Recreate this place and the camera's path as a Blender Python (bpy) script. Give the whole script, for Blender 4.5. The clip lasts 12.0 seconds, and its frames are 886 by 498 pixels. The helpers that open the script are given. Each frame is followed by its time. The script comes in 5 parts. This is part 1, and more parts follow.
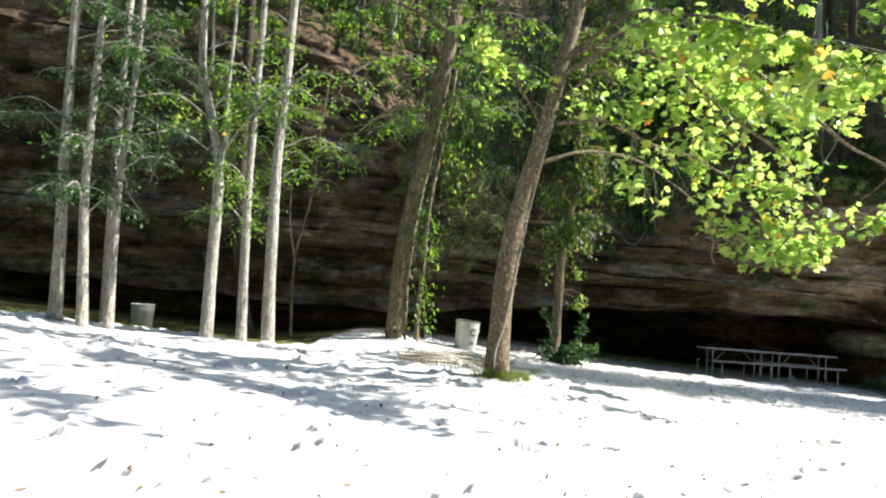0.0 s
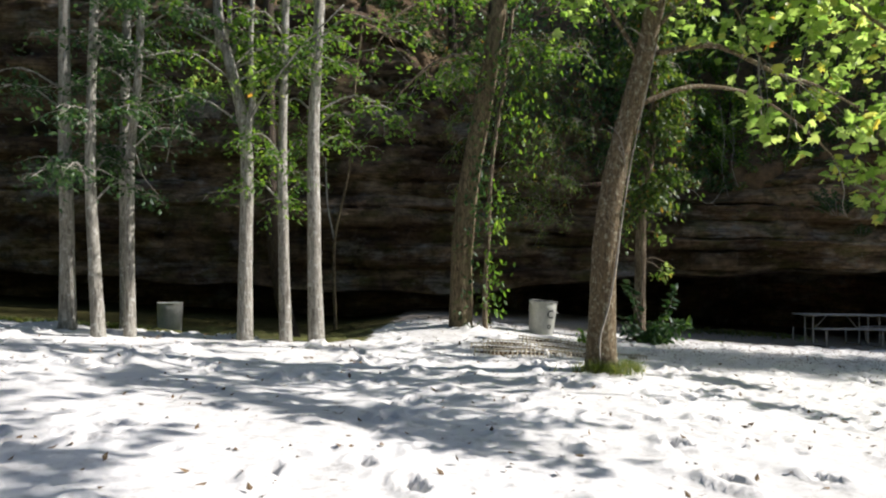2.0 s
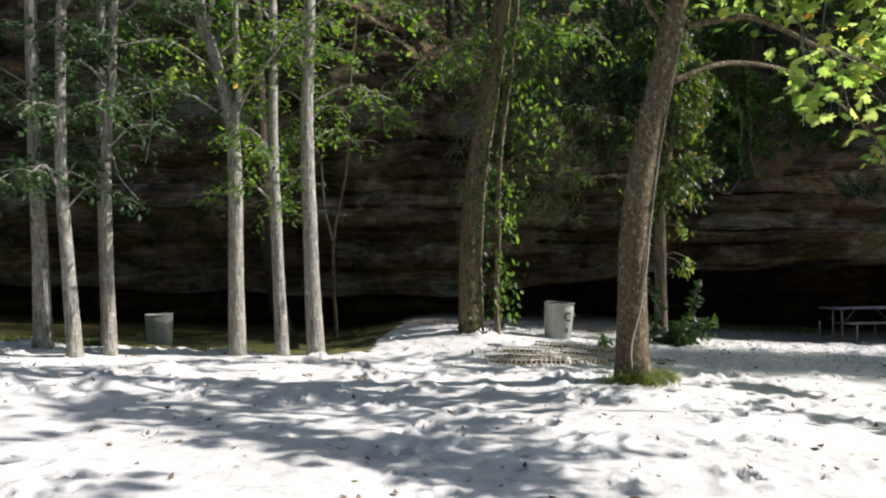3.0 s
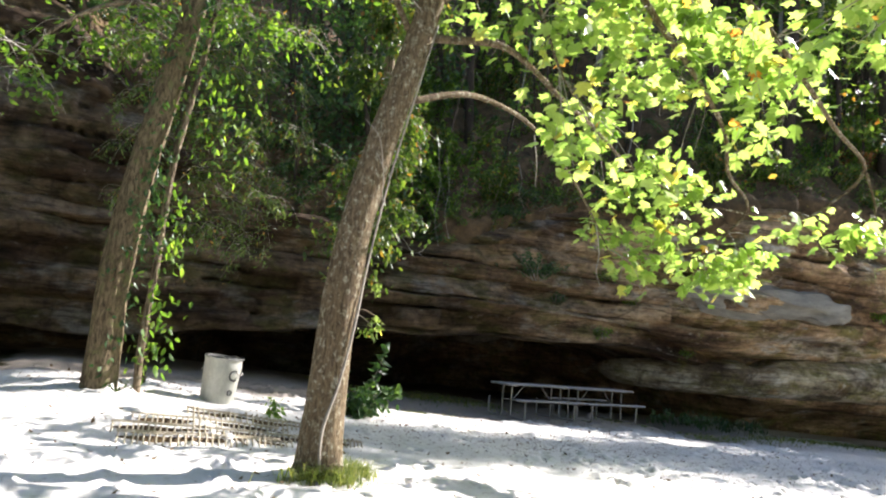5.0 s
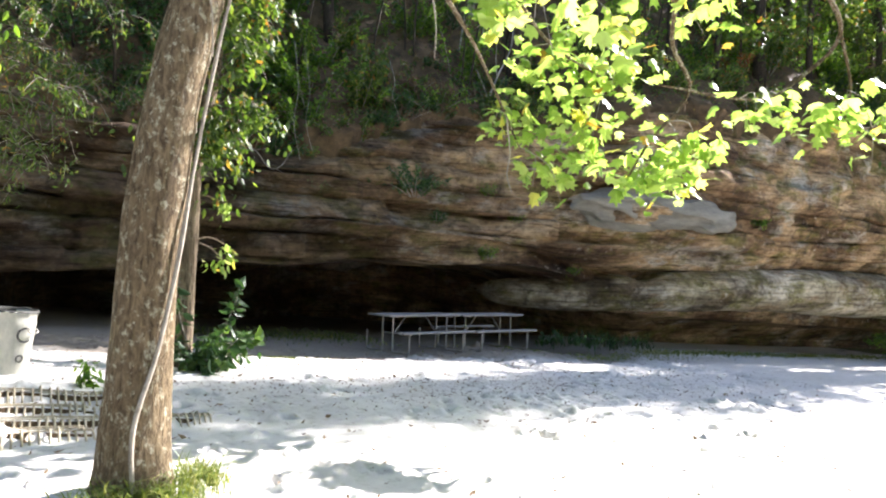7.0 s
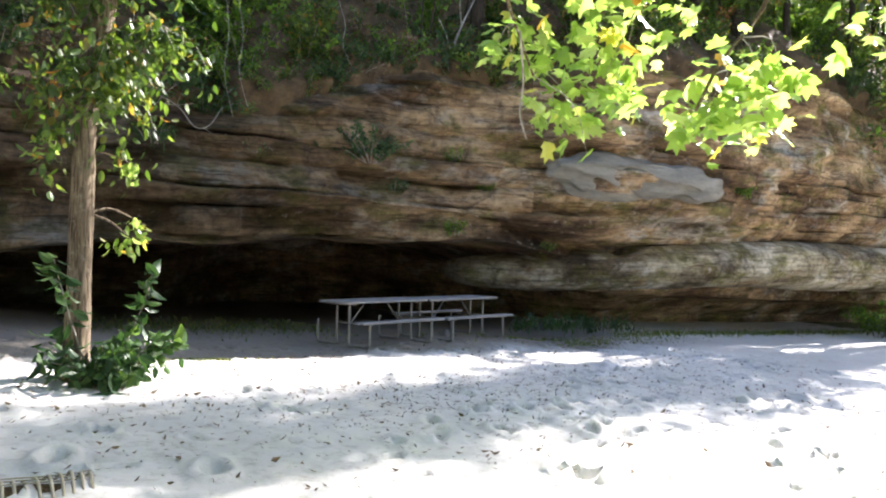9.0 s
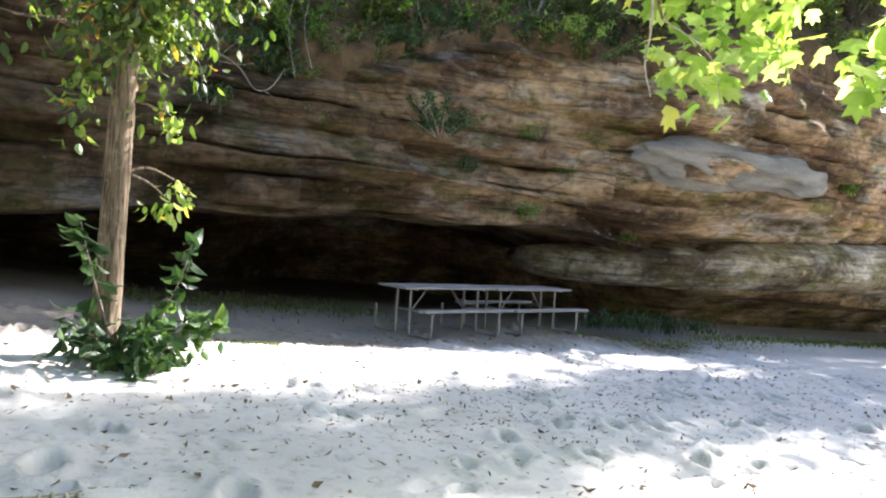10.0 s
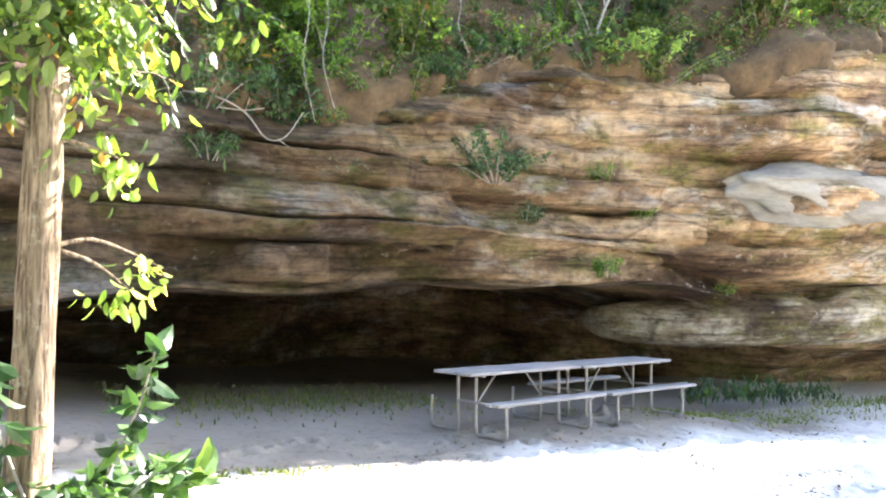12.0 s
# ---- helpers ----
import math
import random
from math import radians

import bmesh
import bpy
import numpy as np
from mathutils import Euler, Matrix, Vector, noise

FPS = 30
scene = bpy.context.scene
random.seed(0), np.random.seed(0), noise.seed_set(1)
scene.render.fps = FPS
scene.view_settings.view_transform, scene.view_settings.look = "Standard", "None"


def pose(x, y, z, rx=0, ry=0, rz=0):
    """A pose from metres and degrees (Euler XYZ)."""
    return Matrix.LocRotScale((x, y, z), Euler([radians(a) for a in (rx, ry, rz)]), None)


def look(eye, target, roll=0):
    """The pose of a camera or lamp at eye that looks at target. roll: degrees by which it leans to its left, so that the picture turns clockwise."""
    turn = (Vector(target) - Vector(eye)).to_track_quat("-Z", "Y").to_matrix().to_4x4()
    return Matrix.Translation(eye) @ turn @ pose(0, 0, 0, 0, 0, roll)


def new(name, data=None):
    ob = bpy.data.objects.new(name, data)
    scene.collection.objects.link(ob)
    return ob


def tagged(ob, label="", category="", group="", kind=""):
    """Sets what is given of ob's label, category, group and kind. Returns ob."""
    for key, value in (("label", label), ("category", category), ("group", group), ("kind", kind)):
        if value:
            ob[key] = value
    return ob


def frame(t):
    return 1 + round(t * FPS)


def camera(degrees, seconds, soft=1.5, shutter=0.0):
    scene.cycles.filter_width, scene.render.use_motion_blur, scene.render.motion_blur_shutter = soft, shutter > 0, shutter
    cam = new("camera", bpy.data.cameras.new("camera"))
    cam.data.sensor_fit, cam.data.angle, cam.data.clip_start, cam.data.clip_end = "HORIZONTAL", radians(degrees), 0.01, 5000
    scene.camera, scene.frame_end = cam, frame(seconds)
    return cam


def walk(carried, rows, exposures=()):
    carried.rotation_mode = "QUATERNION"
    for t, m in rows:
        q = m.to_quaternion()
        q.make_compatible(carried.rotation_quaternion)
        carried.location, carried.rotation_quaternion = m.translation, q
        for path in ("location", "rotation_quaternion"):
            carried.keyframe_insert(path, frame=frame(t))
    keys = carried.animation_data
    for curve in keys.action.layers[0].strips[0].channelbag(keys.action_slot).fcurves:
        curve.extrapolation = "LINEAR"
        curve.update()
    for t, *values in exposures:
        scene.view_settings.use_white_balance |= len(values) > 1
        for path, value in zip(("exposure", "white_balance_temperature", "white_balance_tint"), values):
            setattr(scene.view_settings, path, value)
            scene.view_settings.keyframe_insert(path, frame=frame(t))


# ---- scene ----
cam = camera(60.5, 12.0, soft=2.1)
METRES, EYE, TILT, LEAN, TURN = 14.4, 1.5, 0.0, 3.5, 0.0
ROWS = [
    (0.0, 0.0, 0.0, 0.0, -0.33, 2.7, -7.07),
    (0.5, -0.0066, 0.0392, -0.006, 2.86, 0.16, -3.69),
    (1.0, -0.0254, 0.0817, -0.007, 6.8, -0.46, -8.11),
    (1.5, -0.0392, 0.1157, -0.005, 1.48, 0.42, -5.81),
    (2.0, -0.0566, 0.16, -0.0029, 1.54, 0.73, -3.65),
    (2.5, -0.0682, 0.1943, 0.0002, 3.92, 0.47, -2.26),
    (4.5, -0.0677, 0.3589, 0.0, -18.09, 3.68, -5.9),
    (5.0, -0.0601, 0.3982, 0.0009, -23.82, 6.55, -8.39),
    (5.5, -0.0434, 0.4376, 0.0009, -29.77, 5.25, -6.97),
    (6.0, -0.0341, 0.4807, 0.0025, -29.8, 4.89, -6.94),
    (6.5, -0.0163, 0.5143, -0.0005, -32.65, 3.77, -6.29),
    (7.0, 0.0013, 0.553, 0.002, -34.09, 2.1, -5.47),
    (9.0, 0.0704, 0.7006, 0.0007, -38.41, 0.79, -4.54),
    (9.5, 0.0877, 0.7388, -0.0026, -34.55, -0.62, -7.29),
    (10.0, 0.1094, 0.7736, -0.0019, -33.94, -0.78, -7.48),
    (10.5, 0.1294, 0.8118, 0.0014, -33.05, -0.54, -6.17),
    (11.0, 0.1465, 0.85, 0.0027, -31.73, 1.82, -8.32),
    (11.5, 0.1686, 0.8873, 0.0018, -32.59, 3.16, -4.16),
    (12.0, 0.1855, 0.9285, 0.0038, -30.83, 3.58, -3.72),
]
EXPOSURES = [(0.0, 1.65, 6300, 11), (0.5, 1.15, 6300, 11), (1.0, 1.0, 6300, 12), (2.5, 0.77, 6300, 14), (4.5, 1.25, 6400, 15), (5.5, 2.38, 6500, 16), (7.0, 2.36, 6400, 17), (9.0, 2.46, 6400, 18), (10.0, 2.6, 6400, 18),
             (11.0, 3.3, 6500, 19), (12.0, 4.12, 6600, 20)]
walk(cam, [(t, pose(0, 0, EYE, TILT, LEAN, TURN) @ pose(METRES * x, METRES * y, METRES * z, 90 + pitch, roll, yaw)) for t, x, y, z, yaw, pitch, roll in ROWS], EXPOSURES)

# ---- world and sun ----
SUN_AZ, SUN_EL = 7.0, 36.0          # degrees from +x towards +y, and above the horizon
world = bpy.data.worlds.new("world")
scene.world = world
world.use_nodes = True
sky = world.node_tree.nodes.new("ShaderNodeTexSky")
sky.sky_type = "NISHITA"
sky.sun_disc = False
sky.sun_elevation, sky.sun_rotation = radians(SUN_EL), radians(90 - SUN_AZ)
back = world.node_tree.nodes["Background"]
back.inputs["Strength"].default_value = 0.085
world.node_tree.links.new(sky.outputs[0], back.inputs["Color"])
sun_data = bpy.data.lights.new("sun", "SUN")
sun_data.energy, sun_data.angle, sun_data.color = 4.6, radians(0.6), (1.0, 0.965, 0.91)
sun = new("sun", sun_data)
SUN_DIR = Vector((math.cos(radians(SUN_EL)) * math.cos(radians(SUN_AZ)), math.cos(radians(SUN_EL)) * math.sin(radians(SUN_AZ)), math.sin(radians(SUN_EL))))
sun.matrix_world = look(SUN_DIR * 60, (0, 0, 0))


# ---- materials ----
def material(name, rough=0.8, spec=0.3):
    m = bpy.data.materials.new(name)
    m.use_nodes = True
    b = m.node_tree.nodes["Principled BSDF"]
    b.inputs["Roughness"].default_value = rough
    b.inputs["Specular IOR Level"].default_value = spec
    return m, m.node_tree.nodes, m.node_tree.links, b


def coords(nodes, links, scale, space="Object", turn=(0, 0, 0)):
    tc = nodes.new("ShaderNodeTexCoord")
    mp = nodes.new("ShaderNodeMapping")
    mp.inputs["Scale"].default_value = scale
    mp.inputs["Rotation"].default_value = turn
    links.new(tc.outputs[space], mp.inputs["Vector"])
    return mp.outputs[0]


def noise_tex(nodes, links, vec, scale, detail=5, rough=0.6, warp=0.0):
    n = nodes.new("ShaderNodeTexNoise")
    n.inputs["Scale"].default_value, n.inputs["Detail"].default_value = scale, detail
    n.inputs["Roughness"].default_value, n.inputs["Distortion"].default_value = rough, warp
    links.new(vec, n.inputs["Vector"])
    return n.outputs["Fac"]


def ramp(nodes, links, fac, stops):
    r = nodes.new("ShaderNodeValToRGB")
    e = r.color_ramp.elements
    while len(e) < len(stops):
        e.new(0.5)
    for k, (p, c) in enumerate(stops):
        e[k].position, e[k].color = p, (*c, 1) if len(c) == 3 else c
    links.new(fac, r.inputs[0])
    return r.outputs[0]


def mix(nodes, links, fac, a, b, kind="MIX"):
    m = nodes.new("ShaderNodeMix")
    m.data_type, m.blend_type = "RGBA", kind
    for value, k in ((fac, 0), (a, 6), (b, 7)):
        if hasattr(value, "is_output"):
            links.new(value, m.inputs[k])
        else:
            m.inputs[k].default_value = value if k == 0 else (*value, 1)
    return m.outputs[2]


def bump(nodes, links, bsdf, height, strength, distance):
    b = nodes.new("ShaderNodeBump")
    b.inputs["Strength"].default_value, b.inputs["Distance"].default_value = strength, distance
    links.new(height, b.inputs["Height"])
    links.new(b.outputs[0], bsdf.inputs["Normal"])


def bark_material(name, dark, light, lichen, amount, stretch=0.16, cuts=14.0, size=13.0):
    m, n, l, b = material(name, 0.9, 0.15)
    v = coords(n, l, (1, 1, stretch))
    ridges = noise_tex(n, l, v, cuts * 2.2, 6, 0.65, 0.6)
    base = ramp(n, l, ridges, [(0.35, dark), (0.62, light)])
    spots = noise_tex(n, l, coords(n, l, (1, 1, 0.8)), size, 6, 0.75)
    fac = ramp(n, l, spots, [(0.62 - 0.10 * amount, (0, 0, 0)), (0.72 - 0.10 * amount, (0.85, 0.85, 0.85))])
    broad = noise_tex(n, l, coords(n, l, (1, 1, 0.4)), 2.2, 3)
    base = mix(n, l, fac, base, lichen)
    base = mix(n, l, 0.6, base, ramp(n, l, broad, [(0.3, (0.55, 0.5, 0.45)), (0.7, (1, 1, 1))]), "MULTIPLY")
    l.new(base, b.inputs["Base Color"])
    bump(n, l, b, ridges, 1.0, 0.035)
    return m


def leaf_material(name, stops, through_colour, share=0.45, rough=0.45):
    m, n, l, b = material(name, rough, 0.4)
    geo = n.new("ShaderNodeNewGeometry")
    info = n.new("ShaderNodeObjectInfo")
    add = n.new("ShaderNodeMath")
    add.operation = "ADD"
    l.new(geo.outputs["Random Per Island"], add.inputs[0])
    l.new(info.outputs["Random"], add.inputs[1])
    wrap = n.new("ShaderNodeMath")
    wrap.operation = "FRACT"
    l.new(add.outputs[0], wrap.inputs[0])
    colour = ramp(n, l, wrap.outputs[0], stops)
    veins = noise_tex(n, l, coords(n, l, (1, 1, 1)), 30.0, 3)
    colour = mix(n, l, 0.35, colour, ramp(n, l, veins, [(0.3, (0.6, 0.6, 0.6)), (0.7, (1, 1, 1))]), "MULTIPLY")
    l.new(colour, b.inputs["Base Color"])
    t = n.new("ShaderNodeBsdfTranslucent")
    l.new(mix(n, l, 1.0, colour, through_colour, "MULTIPLY"), t.inputs["Color"])
    s = n.new("ShaderNodeMixShader")
    s.inputs[0].default_value = share
    l.new(b.outputs[0], s.inputs[1])
    l.new(t.outputs[0], s.inputs[2])
    l.new(s.outputs[0], n["Material Output"].inputs["Surface"])
    return m


def plain_material(name, low, high, scale=6.0, rough=0.8, metal=0.0, stretch=(1, 1, 1), relief=0.3, depth=0.004):
    m, n, l, b = material(name, rough, 0.35)
    v = coords(n, l, stretch)
    f = noise_tex(n, l, v, scale, 6, 0.65)
    fine = noise_tex(n, l, v, scale * 7, 4, 0.7)
    c = ramp(n, l, f, [(0.3, low), (0.7, high)])
    c = mix(n, l, 0.5, c, ramp(n, l, fine, [(0.3, (0.6, 0.6, 0.6)), (0.65, (1, 1, 1))]), "MULTIPLY")
    l.new(c, b.inputs["Base Color"])
    b.inputs["Metallic"].default_value = metal
    bump(n, l, b, fine, relief, depth)
    return m


def sand_material():
    m, n, l, b = material("pale_sand", 0.95, 0.1)
    broad = noise_tex(n, l, coords(n, l, (1, 1, 1)), 0.5, 5)
    fine = noise_tex(n, l, coords(n, l, (1, 1, 1)), 9.0, 8, 0.7)
    grit = noise_tex(n, l, coords(n, l, (1, 1, 1)), 160.0, 2)
    c = ramp(n, l, broad, [(0.3, (0.60, 0.58, 0.54)), (0.7, (0.72, 0.70, 0.665))])
    c = mix(n, l, 0.5, c, ramp(n, l, fine, [(0.34, (0.5, 0.47, 0.43)), (0.48, (1, 1, 1))]), "MULTIPLY")
    c = mix(n, l, 0.3, c, ramp(n, l, grit, [(0.3, (0.6, 0.58, 0.55)), (0.6, (1, 1, 1))]), "MULTIPLY")
    # grass and leaf litter beyond the sand, shade painted in behind the left crest
    att = n.new("ShaderNodeAttribute")
    att.attribute_name = "litter"
    patch = noise_tex(n, l, coords(n, l, (1, 1, 1)), 1.3, 6, 0.7)
    both = n.new("ShaderNodeMath")
    both.operation = "MULTIPLY_ADD"
    l.new(patch, both.inputs[0])
    both.inputs[1].default_value = 1.4
    l.new(att.outputs["Fac"], both.inputs[2])
    soil = ramp(n, l, fine, [(0.3, (0.05, 0.04, 0.02)), (0.5, (0.09, 0.10, 0.03)), (0.7, (0.16, 0.12, 0.06))])
    step = n.new("ShaderNodeMath")
    step.operation = "SUBTRACT"
    l.new(both.outputs[0], step.inputs[0])
    step.inputs[1].default_value = 1.05
    sharp = n.new("ShaderNodeMath")
    sharp.operation = "MULTIPLY"
    sharp.use_clamp = True
    l.new(step.outputs[0], sharp.inputs[0])
    sharp.inputs[1].default_value = 5.0
    c = mix(n, l, sharp.outputs[0], c, soil)
    # darker grey-brown floor beyond about y = 19.2
    floor_tint = n.new("ShaderNodeAttribute")
    floor_tint.attribute_name = "floor_tint"
    c = mix(n, l, floor_tint.outputs["Fac"], c, mix(n, l, 1.0, c, (0.43, 0.385, 0.34), "MULTIPLY"))
    l.new(c, b.inputs["Base Color"])
    bump(n, l, b, fine, 0.5, 0.03)
    return m


def rock_material(name, colours, pale, pale_at):
    m, n, l, b = material(name, 0.9, 0.2)
    v = coords(n, l, (0.3, 0.3, 1.5), turn=(0, radians(2), 0))
    bands = noise_tex(n, l, v, 1.0, 8, 0.6, 0.0)
    c = ramp(n, l, bands, list(zip((0.30, 0.42, 0.52, 0.62, 0.75), colours)))
    patch = noise_tex(n, l, coords(n, l, (0.5, 0.5, 1.1)), 0.9, 7, 0.68, 0.2)
    c = mix(n, l, ramp(n, l, patch, [(pale_at, (0, 0, 0)), (pale_at + 0.08, (1, 1, 1))]), c, pale)
    moss = noise_tex(n, l, coords(n, l, (0.6, 0.6, 1.0)), 1.7, 8, 0.7)
    c = mix(n, l, ramp(n, l, moss, [(0.49, (0, 0, 0)), (0.60, (0.8, 0.8, 0.8))]), c, (0.15, 0.14, 0.04))
    rust = noise_tex(n, l, coords(n, l, (0.35, 0.35, 0.9)), 2.4, 8, 0.65)
    c = mix(n, l, ramp(n, l, rust, [(0.56, (0, 0, 0)), (0.66, (0.55, 0.55, 0.55))]), c, (0.27, 0.155, 0.07))
    stain = noise_tex(n, l, coords(n, l, (1.3, 1.3, 0.35)), 1.6, 7, 0.65)
    c = mix(n, l, ramp(n, l, stain, [(0.55, (0, 0, 0)), (0.72, (0.75, 0.75, 0.75))]), c, (0.055, 0.042, 0.033))
    fine = noise_tex(n, l, coords(n, l, (1, 1, 1.4)), 5.5, 10, 0.72)
    blotch = noise_tex(n, l, coords(n, l, (0.55, 0.55, 1.2)), 0.9, 5, 0.6)
    c = mix(n, l, 1.0, c, ramp(n, l, blotch, [(0.38, (0.4, 0.36, 0.34)), (0.54, (1.1, 1.1, 1.1))]), "MULTIPLY")
    c = mix(n, l, 0.7, c, ramp(n, l, fine, [(0.34, (0.25, 0.23, 0.22)), (0.5, (0.85, 0.85, 0.85)), (0.64, (1.2, 1.2, 1.2))]), "MULTIPLY")
    strata = noise_tex(n, l, coords(n, l, (0.5, 0.5, 7.0), turn=(0, radians(2), 0)), 1.6, 7, 0.7, 0.3)
    c = mix(n, l, 0.8, c, ramp(n, l, strata, [(0.36, (0.25, 0.21, 0.19)), (0.47, (0.9, 0.9, 0.9)), (0.66, (1.25, 1.22, 1.15))]), "MULTIPLY")
    lichen = noise_tex(n, l, coords(n, l, (1, 1, 1.6)), 3.2, 9, 0.75)
    c = mix(n, l, ramp(n, l, lichen, [(0.6, (0, 0, 0)), (0.66, (0.6, 0.6, 0.6))]), c, pale)
    crack = n.new("ShaderNodeTexVoronoi")
    crack.feature = "DISTANCE_TO_EDGE"
    crack.inputs["Scale"].default_value = 1.0
    warped = mix(n, l, 0.12, coords(n, l, (0.32, 0.32, 1.7)), fine, "ADD")
    l.new(warped, crack.inputs["Vector"])
    c = mix(n, l, ramp(n, l, crack.outputs["Distance"], [(0.0, (0.5, 0.5, 0.5)), (0.018, (0, 0, 0))]), c, (0.03, 0.022, 0.016))
    # stone tans towards +X; shade is painted in towards -X, skylight towards +X
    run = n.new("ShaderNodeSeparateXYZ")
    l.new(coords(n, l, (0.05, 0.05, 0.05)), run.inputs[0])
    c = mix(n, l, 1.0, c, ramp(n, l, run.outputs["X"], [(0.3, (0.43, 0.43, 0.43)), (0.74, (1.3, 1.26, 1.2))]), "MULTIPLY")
    l.new(c, b.inputs["Base Color"])
    bump(n, l, b, mix(n, l, 0.45, fine, strata), 1.0, 0.13)
    return m


SAND = sand_material()
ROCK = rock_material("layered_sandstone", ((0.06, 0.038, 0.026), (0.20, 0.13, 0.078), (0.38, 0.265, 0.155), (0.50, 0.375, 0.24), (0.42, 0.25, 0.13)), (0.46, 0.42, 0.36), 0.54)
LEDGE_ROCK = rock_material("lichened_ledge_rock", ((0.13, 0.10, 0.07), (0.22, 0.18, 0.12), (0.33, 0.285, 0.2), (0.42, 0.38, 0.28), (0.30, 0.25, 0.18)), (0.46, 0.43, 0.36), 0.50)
PALE_ROCK = plain_material("pale_grey_sandstone", (0.17, 0.155, 0.125), (0.38, 0.35, 0.29), 1.6, 0.9, 0, (0.6, 0.6, 2.5), 0.9, 0.04)
SOIL = plain_material("leafy_soil", (0.05, 0.033, 0.018), (0.21, 0.135, 0.065), 3.0, 0.95, 0, (1, 1, 1), 1.0, 0.05)
BARK_GREY = bark_material("grey_smooth_bark", (0.15, 0.135, 0.11), (0.46, 0.44, 0.38), (0.62, 0.61, 0.55), 0.8)
BARK_BROWN = bark_material("brown_flaky_bark", (0.07, 0.05, 0.03), (0.235, 0.18, 0.11), (0.50, 0.49, 0.37), 0.8, 0.3, 16.0, 20.0)
BARK_RIDGED = bark_material("ridged_tan_bark", (0.04, 0.028, 0.018), (0.33, 0.26, 0.18), (0.34, 0.33, 0.26), 0.5, 0.11, 13.0)
BARK_MOSSY = bark_material("mossy_tan_bark", (0.06, 0.045, 0.028), (0.27, 0.21, 0.13), (0.20, 0.20, 0.09), 0.8, 0.3, 12.0, 5.0)
BARK_DARK = bark_material("dark_brown_bark", (0.03, 0.024, 0.018), (0.09, 0.07, 0.05), (0.14, 0.14, 0.11), 0.3)
TWIG = plain_material("bare_grey_twig", (0.22, 0.19, 0.15), (0.42, 0.38, 0.32), 20.0)
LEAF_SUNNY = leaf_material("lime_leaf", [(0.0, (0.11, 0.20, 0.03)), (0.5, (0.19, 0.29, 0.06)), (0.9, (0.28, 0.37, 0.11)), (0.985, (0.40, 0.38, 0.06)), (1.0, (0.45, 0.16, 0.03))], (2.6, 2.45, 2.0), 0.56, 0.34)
LEAF_GREEN = leaf_material("green_leaf", [(0.0, (0.045, 0.10, 0.02)), (0.6, (0.09, 0.18, 0.03)), (1.0, (0.19, 0.29, 0.06))], (2.3, 2.2, 0.8), 0.5)
LEAF_DEEP = leaf_material("deep_green_leaf", [(0.0, (0.02, 0.05, 0.02)), (0.6, (0.045, 0.10, 0.035)), (1.0, (0.09, 0.15, 0.05))], (1.8, 1.9, 0.8), 0.35)
LEAF_MIXED = leaf_material("woodland_leaf", [(0.0, (0.03, 0.06, 0.015)), (0.6, (0.08, 0.14, 0.03)), (0.92, (0.15, 0.20, 0.05)), (1.0, (0.32, 0.14, 0.04))], (2.0, 2.0, 0.7), 0.4)
LEAF_RED = leaf_material("russet_leaf", [(0.0, (0.10, 0.05, 0.02)), (0.5, (0.24, 0.09, 0.035)), (1.0, (0.34, 0.17, 0.05))], (1.8, 1.6, 1.0), 0.4)
LEAF_DRY = plain_material("fallen_leaf", (0.10, 0.06, 0.03), (0.28, 0.19, 0.10), 8.0)
GRASS = leaf_material("grass_blade", [(0.0, (0.07, 0.11, 0.03)), (0.6, (0.15, 0.20, 0.05)), (1.0, (0.34, 0.33, 0.13))], (1.8, 1.8, 0.7), 0.35)
STEEL = plain_material("grey_painted_steel", (0.26, 0.235, 0.21), (0.42, 0.39, 0.36), 9.0, 0.55, 0.3)
BOARD = plain_material("weathered_grey_board", (0.20, 0.185, 0.18), (0.37, 0.35, 0.34), 5.0, 0.75, 0, (0.3, 4, 4), 0.6, 0.003)
ZINC = plain_material("dull_galvanised_metal", (0.40, 0.40, 0.35), (0.55, 0.545, 0.48), 4.0, 0.55, 0.25, (1, 1, 0.5))
PAINT_BLACK = plain_material("black_paint", (0.02, 0.02, 0.02), (0.05, 0.05, 0.045), 10.0, 0.7)
NETTING = plain_material("sand_caked_netting", (0.36, 0.30, 0.20), (0.60, 0.53, 0.39), 9.0, 0.7)


# ---- helpers for meshes ----
def finish(name, bm, mat, parent=None, label="", smooth=True):
    me = bpy.data.meshes.new(name)
    bm.to_mesh(me)
    bm.free()
    if smooth:
        me.polygons.foreach_set("use_smooth", [True] * len(me.polygons))
    me.materials.append(mat)
    ob = new(name, me)
    ob.parent = parent
    if label:
        tagged(ob, label)
    return ob


part = finish


def raw(name, verts, faces_flat, sizes, mat, parent=None, smooth=True):
    """A mesh from arrays: verts n x 3, the corners of all faces in a row, and the corners of each face."""
    me = bpy.data.meshes.new(name)
    me.vertices.add(len(verts))
    me.vertices.foreach_set("co", np.asarray(verts, dtype=np.float32).ravel())
    me.loops.add(len(faces_flat))
    me.loops.foreach_set("vertex_index", np.asarray(faces_flat, dtype=np.int32))
    starts = np.concatenate(([0], np.cumsum(sizes)[:-1])).astype(np.int32)
    me.polygons.add(len(sizes))
    me.polygons.foreach_set("loop_start", starts)
    me.polygons.foreach_set("use_smooth", np.full(len(sizes), smooth))
    me.update(calc_edges=True)
    me.validate()
    me.materials.append(mat)
    ob = new(name, me)
    ob.parent = parent
    return ob


